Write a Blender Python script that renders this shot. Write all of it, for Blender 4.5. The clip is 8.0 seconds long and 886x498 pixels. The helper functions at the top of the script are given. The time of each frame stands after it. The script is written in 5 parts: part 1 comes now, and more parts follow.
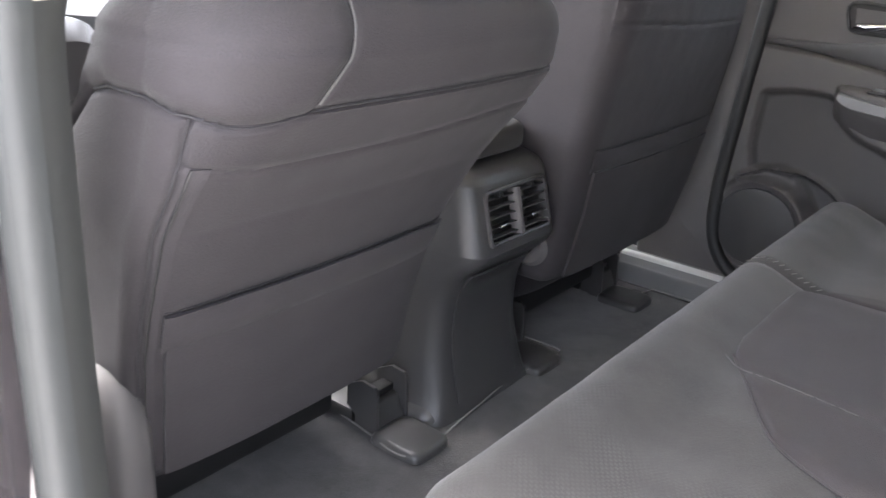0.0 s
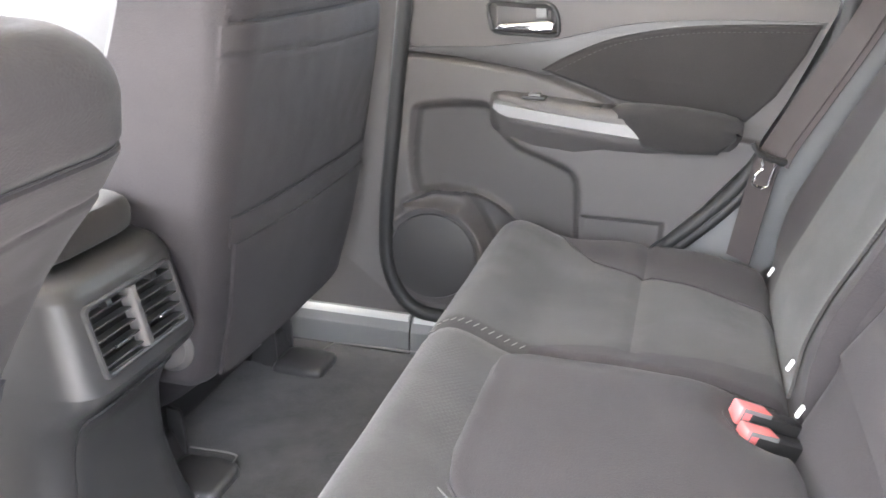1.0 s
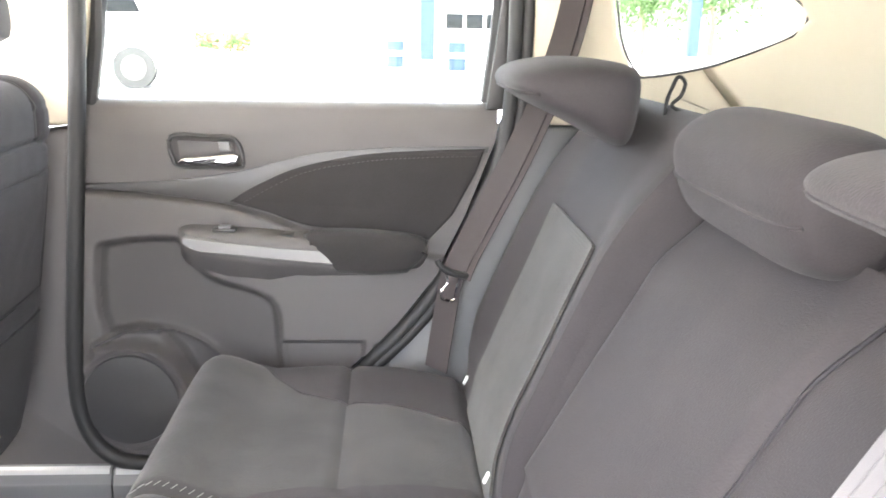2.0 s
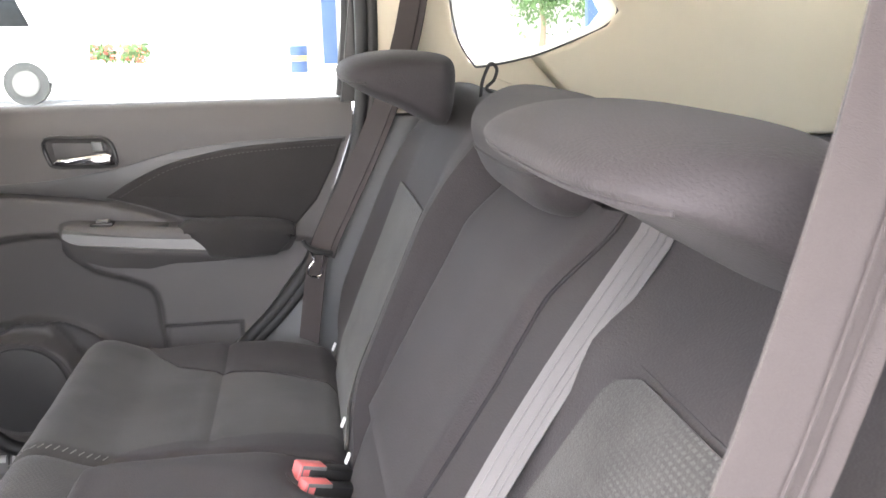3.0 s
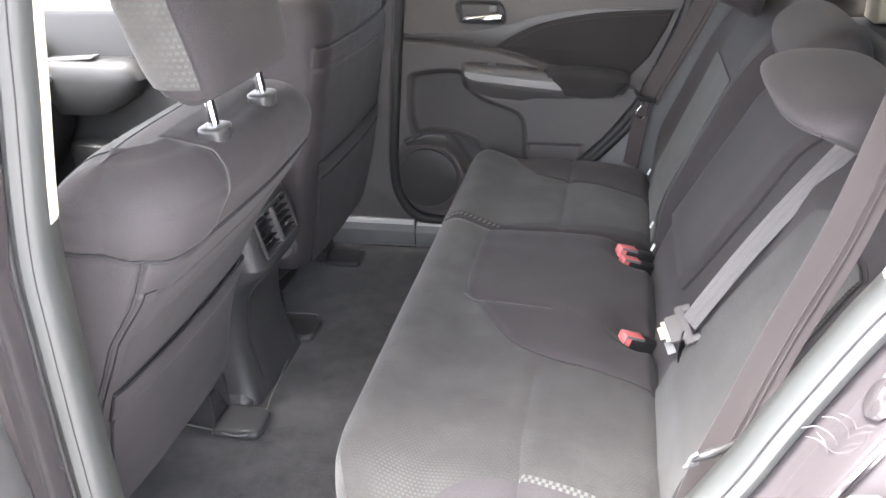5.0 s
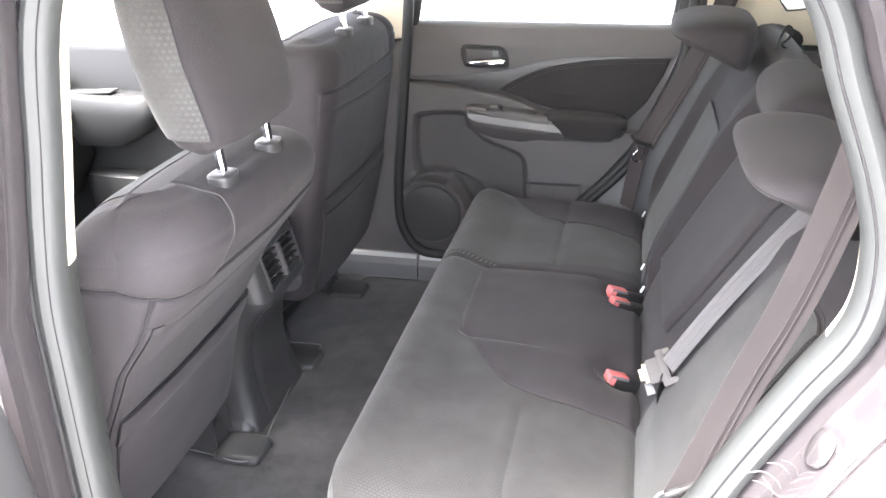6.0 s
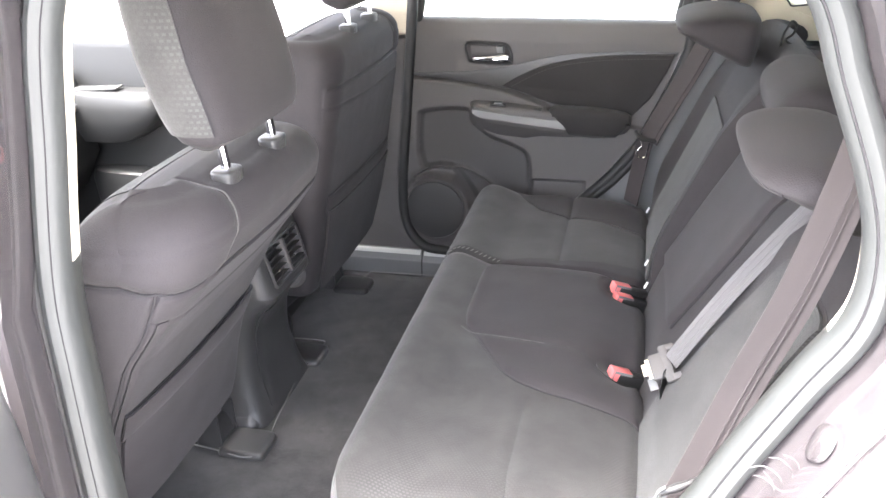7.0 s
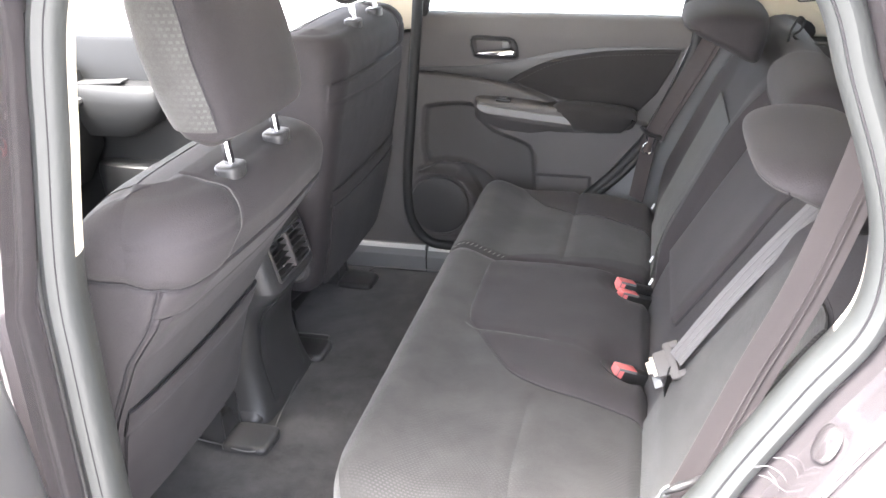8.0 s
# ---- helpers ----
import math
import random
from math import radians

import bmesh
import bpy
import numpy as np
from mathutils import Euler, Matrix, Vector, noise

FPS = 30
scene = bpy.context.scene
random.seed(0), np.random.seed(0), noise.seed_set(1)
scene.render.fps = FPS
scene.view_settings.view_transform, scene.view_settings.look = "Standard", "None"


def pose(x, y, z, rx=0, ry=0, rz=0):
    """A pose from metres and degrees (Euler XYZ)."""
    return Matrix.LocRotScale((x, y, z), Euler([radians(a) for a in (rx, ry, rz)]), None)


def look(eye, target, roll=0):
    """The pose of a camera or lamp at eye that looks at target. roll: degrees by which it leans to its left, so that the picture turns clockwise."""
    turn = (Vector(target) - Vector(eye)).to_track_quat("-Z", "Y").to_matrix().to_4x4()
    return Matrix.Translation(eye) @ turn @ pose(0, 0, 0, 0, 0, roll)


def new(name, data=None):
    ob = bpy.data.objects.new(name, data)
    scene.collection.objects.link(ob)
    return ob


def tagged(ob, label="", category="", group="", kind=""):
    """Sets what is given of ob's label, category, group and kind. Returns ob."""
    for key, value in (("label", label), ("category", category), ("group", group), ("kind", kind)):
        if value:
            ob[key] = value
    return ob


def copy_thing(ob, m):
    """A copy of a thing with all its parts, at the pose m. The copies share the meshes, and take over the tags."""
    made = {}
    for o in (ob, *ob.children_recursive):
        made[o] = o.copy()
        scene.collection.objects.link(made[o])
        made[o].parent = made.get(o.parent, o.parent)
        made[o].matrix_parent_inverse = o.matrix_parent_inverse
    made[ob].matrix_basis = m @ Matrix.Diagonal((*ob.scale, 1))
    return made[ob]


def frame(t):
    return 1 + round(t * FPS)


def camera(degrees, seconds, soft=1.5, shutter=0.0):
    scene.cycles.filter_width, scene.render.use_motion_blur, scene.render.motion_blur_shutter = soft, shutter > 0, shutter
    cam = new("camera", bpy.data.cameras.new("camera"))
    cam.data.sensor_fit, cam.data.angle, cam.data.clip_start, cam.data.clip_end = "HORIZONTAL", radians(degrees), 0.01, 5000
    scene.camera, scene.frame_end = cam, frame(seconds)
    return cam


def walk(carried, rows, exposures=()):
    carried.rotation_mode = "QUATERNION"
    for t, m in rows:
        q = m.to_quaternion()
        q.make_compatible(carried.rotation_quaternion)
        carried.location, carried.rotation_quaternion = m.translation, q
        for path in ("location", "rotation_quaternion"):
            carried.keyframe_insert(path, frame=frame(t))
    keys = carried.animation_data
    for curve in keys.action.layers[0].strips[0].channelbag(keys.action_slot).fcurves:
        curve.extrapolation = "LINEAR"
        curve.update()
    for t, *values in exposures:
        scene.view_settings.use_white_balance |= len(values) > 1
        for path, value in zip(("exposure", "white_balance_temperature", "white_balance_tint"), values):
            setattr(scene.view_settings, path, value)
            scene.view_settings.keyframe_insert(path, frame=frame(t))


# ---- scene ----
cam = camera(54.0, 8.0, shutter=0.12)
PATH = [
    (0, (0.683, -1.078, 1.17), (-0.447, 0.408, 0.454), 3.5),
    (0.5, (0.607, -0.893, 1.165), (-0.24, 0.772, 0.452), 1.8),
    (1, (0.571, -0.774, 1.174), (0.078, 1.037, 0.482), 1.0),
    (1.5, (0.586, -0.735, 1.201), (0.393, 1.168, 0.615), 0.6),
    (2, (0.608, -0.759, 1.237), (0.728, 1.178, 0.751), 1.0),
    (2.2, (0.617, -0.779, 1.244), (0.855, 1.159, 0.81), 1.5),
    (3.3, (0.706, -1.016, 1.228), (0.993, 0.886, 0.682), -1.6),
    (3.5, (0.697, -1.076, 1.236), (0.908, 0.817, 0.624), -2.9),
    (4, (0.679, -1.159, 1.259), (0.698, 0.682, 0.476), -3.8),
    (4.5, (0.643, -1.346, 1.317), (0.496, 0.447, 0.442), -3.8),
    (5, (0.644, -1.467, 1.433), (0.27, 0.3, 0.576), -2.0),
    (5.2, (0.663, -1.487, 1.455), (0.283, 0.306, 0.654), -1.7),
    (6.5, (0.685, -1.517, 1.486), (0.268, 0.266, 0.68), -0.8),
    (7, (0.687, -1.517, 1.484), (0.272, 0.264, 0.674), -1.2),
    (7.5, (0.689, -1.516, 1.484), (0.269, 0.26, 0.665), -1.1),
    (8, (0.687, -1.512, 1.485), (0.262, 0.261, 0.663), -1.1),
]
walk(cam, [(t, look(eye, target, roll)) for t, eye, target, roll in PATH],
     [(0, 5.08, 6250, 10), (0.5, 5.22, 6350, 11), (1.0, 6.36, 6450, 9), (1.5, 6.55, 6550, 9), (2.2, 6.2, 6550, 9), (3.3, 5.42, 6520, 11), (4.5, 5.23, 6350, 11), (5.2, 5.3, 6300, 10), (6.5, 5.57, 6320, 10), (7.0, 5.57, 6320, 10), (8, 5.42, 6350, 10)])

# ---- light ----
world = bpy.data.worlds.new("world")
scene.world = world
world.use_nodes = True
wn = world.node_tree
sky = wn.nodes.new("ShaderNodeTexSky")
sky.sky_type, sky.sun_disc = "NISHITA", False
sky.sun_elevation, sky.sun_rotation = radians(72), radians(235)
sky.air_density, sky.dust_density, sky.ozone_density = 0.5, 7.0, 0.5
haze = wn.nodes.new("ShaderNodeHueSaturation")  # thin white haze
haze.inputs["Saturation"].default_value = 0.5
wn.links.new(sky.outputs[0], haze.inputs["Color"])
wn.links.new(haze.outputs[0], wn.nodes["Background"].inputs[0])
wn.nodes["Background"].inputs[1].default_value = 0.12
sun = new("sun", bpy.data.lights.new("sun", "SUN"))
sun.data.energy, sun.data.angle, sun.data.color = 0.2, radians(8), (1.0, 0.97, 0.93)
sun.matrix_world = look((-2.53, -1.77, 9.51), (0, 0, 0))


# ---- materials ----
def mat(name, col, rough=0.6, metal=0.0, grain=0.0, scale=400.0, bump=0.0, blot=0.12, blot_scale=6.0, coat=0.0, sheen=0.0, spec=0.5):
    """A surface with grain and blotches at two scales and a fine relief."""
    m = bpy.data.materials.new(name)
    m.use_nodes = True
    nt = m.node_tree
    b = nt.nodes["Principled BSDF"]
    b.inputs["Roughness"].default_value, b.inputs["Metallic"].default_value = rough, metal
    b.inputs["Coat Weight"].default_value, b.inputs["Sheen Weight"].default_value = coat, sheen
    b.inputs["Specular IOR Level"].default_value = spec
    co = nt.nodes.new("ShaderNodeTexCoord")
    n1, n2 = nt.nodes.new("ShaderNodeTexNoise"), nt.nodes.new("ShaderNodeTexNoise")
    n1.inputs["Scale"].default_value, n2.inputs["Scale"].default_value = scale, blot_scale
    n1.inputs["Detail"].default_value, n2.inputs["Detail"].default_value = 3, 9
    n2.inputs["Roughness"].default_value = 0.68
    for n in (n1, n2):
        nt.links.new(co.outputs["Object"], n.inputs["Vector"])
    add = nt.nodes.new("ShaderNodeMath")
    add.operation = "MULTIPLY_ADD"
    nt.links.new(n1.outputs["Fac"], add.inputs[0])
    add.inputs[1].default_value = grain
    mul = nt.nodes.new("ShaderNodeMath")
    mul.operation = "MULTIPLY_ADD"
    nt.links.new(n2.outputs["Fac"], mul.inputs[0])
    mul.inputs[1].default_value, mul.inputs[2].default_value = blot * 2, 1 - blot - grain / 2
    nt.links.new(mul.outputs[0], add.inputs[2])
    mix = nt.nodes.new("ShaderNodeMix")
    mix.data_type, mix.blend_type = "RGBA", "MULTIPLY"
    mix.inputs["Factor"].default_value = 1
    mix.inputs["A"].default_value = (*col, 1)
    nt.links.new(add.outputs[0], mix.inputs["B"])
    nt.links.new(mix.outputs["Result"], b.inputs["Base Color"])
    if bump:
        bp = nt.nodes.new("ShaderNodeBump")
        bp.inputs["Strength"].default_value, bp.inputs["Distance"].default_value = bump, 0.001
        nt.links.new(n1.outputs["Fac"], bp.inputs["Height"])
        nt.links.new(bp.outputs[0], b.inputs["Normal"])
    return m


def weave(name, col, light, pitch=0.0065, fade=0.5, axis="XY"):
    """A knitted cloth with small pale checks in offset rows, worn away in blotches."""
    m = mat(name, col, 0.95, 0, 0.5, 600, 0.7, 0.62, 11, sheen=0.12, spec=0.2)
    nt = m.node_tree
    b = nt.nodes["Principled BSDF"]
    co = nt.nodes.new("ShaderNodeTexCoord")
    mp = nt.nodes.new("ShaderNodeMapping")
    if axis in ("YZ", "Z"):
        cut, uv, tot = nt.nodes.new("ShaderNodeSeparateXYZ"), nt.nodes.new("ShaderNodeCombineXYZ"), nt.nodes.new("ShaderNodeMath")
        nt.links.new(co.outputs["Object"], cut.inputs[0])
        if axis == "YZ":
            nt.links.new(cut.outputs[0], tot.inputs[0])
        else:
            tot.inputs[0].default_value = 0.0
        nt.links.new(cut.outputs[1], tot.inputs[1])
        nt.links.new(tot.outputs[0], uv.inputs[0])
        nt.links.new(cut.outputs[2], uv.inputs[1])
        nt.links.new(uv.outputs[0], mp.inputs[0])
    else:
        nt.links.new(co.outputs["Object"], mp.inputs[0])
    ch = nt.nodes.new("ShaderNodeTexBrick")
    ch.offset, ch.offset_frequency = 0.5, 2
    ch.inputs["Scale"].default_value = 1
    ch.inputs["Brick Width"].default_value, ch.inputs["Row Height"].default_value = pitch * 1.35, pitch
    ch.inputs["Mortar Size"].default_value, ch.inputs["Mortar Smooth"].default_value = pitch * 0.32, 0.3
    nt.links.new(mp.outputs[0], ch.inputs["Vector"])
    inv = nt.nodes.new("ShaderNodeMath")
    inv.operation = "SUBTRACT"
    inv.inputs[0].default_value = 1.0
    nt.links.new(ch.outputs["Fac"], inv.inputs[1])
    no = nt.nodes.new("ShaderNodeTexNoise")
    no.inputs["Scale"].default_value = 7
    nt.links.new(co.outputs["Object"], no.inputs["Vector"])
    ramp = nt.nodes.new("ShaderNodeMapRange")
    ramp.inputs["From Min"].default_value, ramp.inputs["From Max"].default_value = 0.44, 0.64
    ramp.inputs["To Min"].default_value, ramp.inputs["To Max"].default_value = fade * 0.08, fade
    nt.links.new(no.outputs["Fac"], ramp.inputs[0])
    f = nt.nodes.new("ShaderNodeMath")
    f.operation = "MULTIPLY"
    nt.links.new(inv.outputs[0], f.inputs[0])
    nt.links.new(ramp.outputs[0], f.inputs[1])
    old = b.inputs["Base Color"].links[0].from_socket
    mix = nt.nodes.new("ShaderNodeMix")
    mix.data_type = "RGBA"
    nt.links.new(f.outputs[0], mix.inputs["Factor"])
    nt.links.new(old, mix.inputs["A"])
    mix.inputs["B"].default_value = (*light, 1)
    nt.links.new(mix.outputs["Result"], b.inputs["Base Color"])
    return m


CLOTH = mat("plain_cloth", (0.0255, 0.0222, 0.0236), 0.8, 0, 0.45, 520, 0.6, 0.34, 9, sheen=0.04, spec=0.35)
# plain cloth again, darkened to stand for the shade on the front seats
SEAT_CLOTH_SHADED = mat("front_seat_cloth_shaded", (0.0228, 0.0198, 0.0214), 0.8, 0, 0.45, 520, 0.6, 0.34, 9, sheen=0.04, spec=0.35)
CLOTH_DARK = mat("door_cloth", (0.028, 0.026, 0.0255), 0.95, 0, 0.4, 560, 0.5, 0.18, 8, sheen=0.08, spec=0.2)
WEAVE = weave("checked_cloth", (0.0325, 0.0310, 0.0300), (0.092, 0.088, 0.086), 0.0043, 0.33)
WEAVE_BACK = weave("checked_cloth_back", (0.040, 0.039, 0.0375), (0.12, 0.12, 0.115), 0.0044, 0.50, axis="YZ")
WEAVE_HEAD = weave("checked_cloth_head", (0.050, 0.049, 0.047), (0.125, 0.125, 0.12), 0.0075, 0.34, axis="YZ")


def checks(name, dark, light, pitch, flat, shift, spin=0.0):
    """Cloth with rows of pale woven checks; flat: the axis along which the checks run through."""
    m = mat(name, dark, 0.9, 0, 0.4, 600, 0.5, 0.2, 11, sheen=0.05, spec=0.25)
    nt = m.node_tree
    co, mp, ck, mix = [nt.nodes.new(k) for k in ("ShaderNodeTexCoord", "ShaderNodeMapping", "ShaderNodeTexChecker", "ShaderNodeMix")]
    mp.inputs["Scale"].default_value = [0.0 if a == flat else 1.0 for a in "XYZ"]
    mp.inputs["Location"].default_value = (0.0007, shift, 0.0007)
    mp.inputs["Rotation"].default_value = (0, 0, radians(spin))
    ck.inputs["Scale"].default_value = 1 / pitch
    mix.data_type = "RGBA"
    nt.links.new(co.outputs["Object"], mp.inputs[0])
    nt.links.new(mp.outputs[0], ck.inputs["Vector"])
    nt.links.new(ck.outputs["Fac"], mix.inputs["Factor"])
    b = nt.nodes["Principled BSDF"]
    nt.links.new(b.inputs["Base Color"].links[0].from_socket, mix.inputs["A"])
    mix.inputs["B"].default_value = (*light, 1)
    nt.links.new(mix.outputs["Result"], b.inputs["Base Color"])
    return m


WEAVE_BAND = checks("checked_band", (0.038, 0.037, 0.036), (0.074, 0.073, 0.070), 0.0045, "Z", 0.0017, 8.67)
WEAVE_BAND_BACK = checks("checked_band_back", (0.030, 0.029, 0.029), (0.24, 0.24, 0.235), 0.0045, "X", 0.0007)
SILL = mat("satin_sill_plastic", (0.16, 0.162, 0.162), 0.22, 0, 0.08, 1200, 0.12, 0.06, 6, spec=1.0, coat=0.5)
EDGING = mat("bound_edge", (0.15, 0.147, 0.14), 0.8, 0, 0.2, 800, 0, 0.1, 20)
VINYL = mat("vinyl", (0.075, 0.070, 0.074), 0.55, 0, 0.12, 700, 0.2, 0.10, 4, spec=0.4)
PLASTIC = mat("dark_plastic", (0.042, 0.041, 0.041), 0.31, 0, 0.15, 1200, 0.35, 0.08, 6, spec=0.45)
PLASTIC_MID = mat("grey_plastic", (0.080, 0.0745, 0.0725), 0.6, 0, 0.18, 1200, 0.35, 0.07, 5, spec=0.4)
PLASTIC_PALE = mat("pale_grey_plastic", (0.125, 0.127, 0.126), 0.38, 0, 0.1, 1200, 0.3, 0.07, 5, spec=0.4)
BLACK = mat("black_plastic", (0.012, 0.012, 0.012), 0.45, 0, 0.2, 900, 0.2, 0.1, 8)
# pale colour that stands for the highlight along the far sill
SILL_GLINT = mat("sill_glint", (0.40, 0.40, 0.395), 0.36, 0.25, 0.08, 1200, 0.1, 0.06, 6)
SILVER = mat("silver_trim", (0.085, 0.084, 0.083), 0.36, 0.3, 0.1, 900, 0.1, 0.08, 9)
CHROME = mat("chrome", (0.75, 0.75, 0.77), 0.08, 1.0, 0.02, 300, 0, 0.04, 9)
CARPET = mat("carpet", (0.043, 0.0403, 0.0388), 1.0, 0, 0.9, 420, 1.0, 1.25, 13, sheen=0.3, spec=0.1)
BEIGE = mat("beige_trim", (0.62, 0.56, 0.44), 0.7, 0, 0.08, 900, 0.2, 0.05, 4)
BELT = mat("belt_webbing", (0.041, 0.0345, 0.0345), 0.8, 0, 0.25, 1500, 0.4, 0.10, 12, sheen=0.08, spec=0.3)
BELT_PALE = mat("belt_webbing_pale", (0.088, 0.083, 0.085), 0.6, 0, 0.25, 1500, 0.4, 0.10, 12, sheen=0.2)
# grey plastic darkened for the shade inside the door pocket
PLASTIC_SHADED = mat("pocket_shade_plastic", (0.060, 0.0565, 0.055), 0.62, 0, 0.18, 1200, 0.35, 0.07, 5, spec=0.35)
RUBBER = mat("black_rubber", (0.014, 0.014, 0.014), 0.6, 0, 0.2, 500, 0.3, 0.15, 10)
SEAL = mat("grey_rubber_seal", (0.038, 0.040, 0.039), 0.5, 0, 0.12, 900, 0.1, 0.10, 10, spec=0.4)
PAINT = mat("metallic_paint", (0.094, 0.084, 0.087), 0.18, 0.55, 0.12, 2500, 0.0, 0.06, 3, coat=1.0)
RED = mat("red_button", (0.58, 0.15, 0.15), 0.35, 0, 0.05, 300, 0, 0.08, 20)
WHITE = mat("white_tag", (0.8, 0.8, 0.8), 0.5, 0, 0.05, 300, 0, 0.05, 20)
SEAM = mat("dark_seam", (0.022, 0.020, 0.022), 0.9, 0, 0.2, 800, 0, 0.1, 20)
THREAD_PALE = mat("pale_thread", (0.15, 0.146, 0.138), 0.9, 0, 0.2, 800, 0, 0.1, 20)
THREAD = mat("grey_thread", (0.085, 0.082, 0.08), 0.9, 0, 0.2, 800, 0, 0.1, 20)
EDGE_THREAD = mat("dim_thread", (0.050, 0.048, 0.047), 0.9, 0, 0.2, 800, 0, 0.1, 20)
CONCRETE = mat("pale_concrete", (0.42, 0.41, 0.395), 0.9, 0, 0.15, 30, 0.2, 0.15, 0.4)
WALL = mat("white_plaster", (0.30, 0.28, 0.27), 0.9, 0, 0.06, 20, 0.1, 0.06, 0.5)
BLUE = mat("blue_paint", (0.010, 0.030, 0.085), 0.7, 0, 0.08, 20, 0, 0.12, 2)
YELLOW = mat("yellow_paint", (0.7, 0.42, 0.05), 0.5, 0, 0.08, 20, 0, 0.12, 2)
CARWHITE = mat("white_car_paint", (0.75, 0.75, 0.75), 0.3, 0, 0.03, 20, 0, 0.04, 2, coat=0.6)
DARKGLASS = mat("dark_glass", (0.008, 0.009, 0.010), 0.3, 0, 0.02, 20, 0, 0.1, 2, spec=0.15)
LEAF = mat("leaf", (0.035, 0.075, 0.015), 0.7, 0, 0.3, 8, 0, 0.3, 3)
BARK = mat("bark", (0.12, 0.09, 0.06), 0.9, 0, 0.3, 30, 0.3, 0.2, 3)
FLOWER = mat("red_flower", (0.5, 0.05, 0.04), 0.7, 0, 0.2, 8, 0, 0.2, 3)


def glass(name, tint):
    m = bpy.data.materials.new(name)
    m.use_nodes = True
    b = m.node_tree.nodes["Principled BSDF"]
    b.inputs["Transmission Weight"].default_value, b.inputs["Roughness"].default_value = 1.0, 0.0
    b.inputs["Base Color"].default_value, b.inputs["IOR"].default_value = (*tint, 1), 1.05
    return m


GLASS = glass("window_glass", (0.46, 0.50, 0.49))
GLASS_DARK = glass("privacy_glass", (0.22, 0.24, 0.24))


# ---- builders ----
def finish(ob, sharp=40):
    me = ob.data
    for p in me.polygons:
        p.use_smooth = True
    me.set_sharp_from_angle(angle=radians(sharp))
    return ob


def part(name, bm, material, parent=None, label="", sharp=40):
    bmesh.ops.recalc_face_normals(bm, faces=bm.faces)
    me = bpy.data.meshes.new(name)
    bm.to_mesh(me)
    bm.free()
    me.materials.append(material)
    ob = finish(new(name, me), sharp)
    if parent is not None:
        ob.parent = parent
    return tagged(ob, label) if label else ob


def thing(name, label, category, group="", kind=""):
    e = new(name)
    e.empty_display_size = 0.05
    return tagged(e, label, category, group, kind)


def box(x0, x1, y0, y1, z0, z1, r=0.0, seg=2):
    bm = bmesh.new()
    bmesh.ops.create_cube(bm, size=1)
    for v in bm.verts:
        v.co = Vector(((x0 + x1) / 2 + v.co.x * (x1 - x0), (y0 + y1) / 2 + v.co.y * (y1 - y0), (z0 + z1) / 2 + v.co.z * (z1 - z0)))
    if r:
        bmesh.ops.bevel(bm, geom=bm.edges[:], offset=r, segments=seg, affect="EDGES", profile=0.5)
    return bm


def turn(bm, m):
    bmesh.ops.transform(bm, matrix=m, verts=bm.verts)
    return bm


def smooth_line(pts, n=8, closed=False):
    """Points of a smooth line through pts (any dimension)."""
    P = [np.array(p, float) for p in pts]
    k = len(P)
    out = []
    for i in range(k if closed else k - 1):
        a, b, c, d = [P[j % k] if closed else P[min(max(j, 0), k - 1)] for j in (i - 1, i, i + 1, i + 2)]
        for s in range(n):
            t = s / n
            out.append(0.5 * (2 * b + (c - a) * t + (2 * a - 5 * b + 4 * c - d) * t * t + (3 * b - a - 3 * c + d) * t**3))
    if not closed:
        out.append(P[-1])
    return out


def skin(rings, closed_ring=True, loop=False, caps=True):
    """A skin over rings of equally many points."""
    bm = bmesh.new()
    V = [[bm.verts.new(tuple(float(c) for c in p)) for p in r] for r in rings]
    n, m = len(V[0]), len(V)
    for i in range(m if loop else m - 1):
        a, b = V[i], V[(i + 1) % m]
        for j in range(n if closed_ring else n - 1):
            k = (j + 1) % n
            bm.faces.new((a[j], a[k], b[k], b[j]))
    if caps and closed_ring and not loop:
        bm.faces.new(V[0][::-1])
        bm.faces.new(V[-1])
    return bm


def tube(pts, r, n=8, loop=False):
    """A round cord along pts."""
    P = [Vector([float(c) for c in p]) for p in pts]
    rings = []
    for i, p in enumerate(P):
        a, b = (P[i - 1], P[(i + 1) % len(P)]) if loop else (P[max(i - 1, 0)], P[min(i + 1, len(P) - 1)])
        d = (b - a).normalized()
        u = d.cross(Vector((0.13, 0.2, 0.97))).normalized()
        w = d.cross(u)
        rr = r[i] if isinstance(r, (list, tuple)) else r
        rings.append([p + rr * (math.cos(2 * math.pi * k / n) * u + math.sin(2 * math.pi * k / n) * w) for k in range(n)])
    return skin(rings, True, loop)


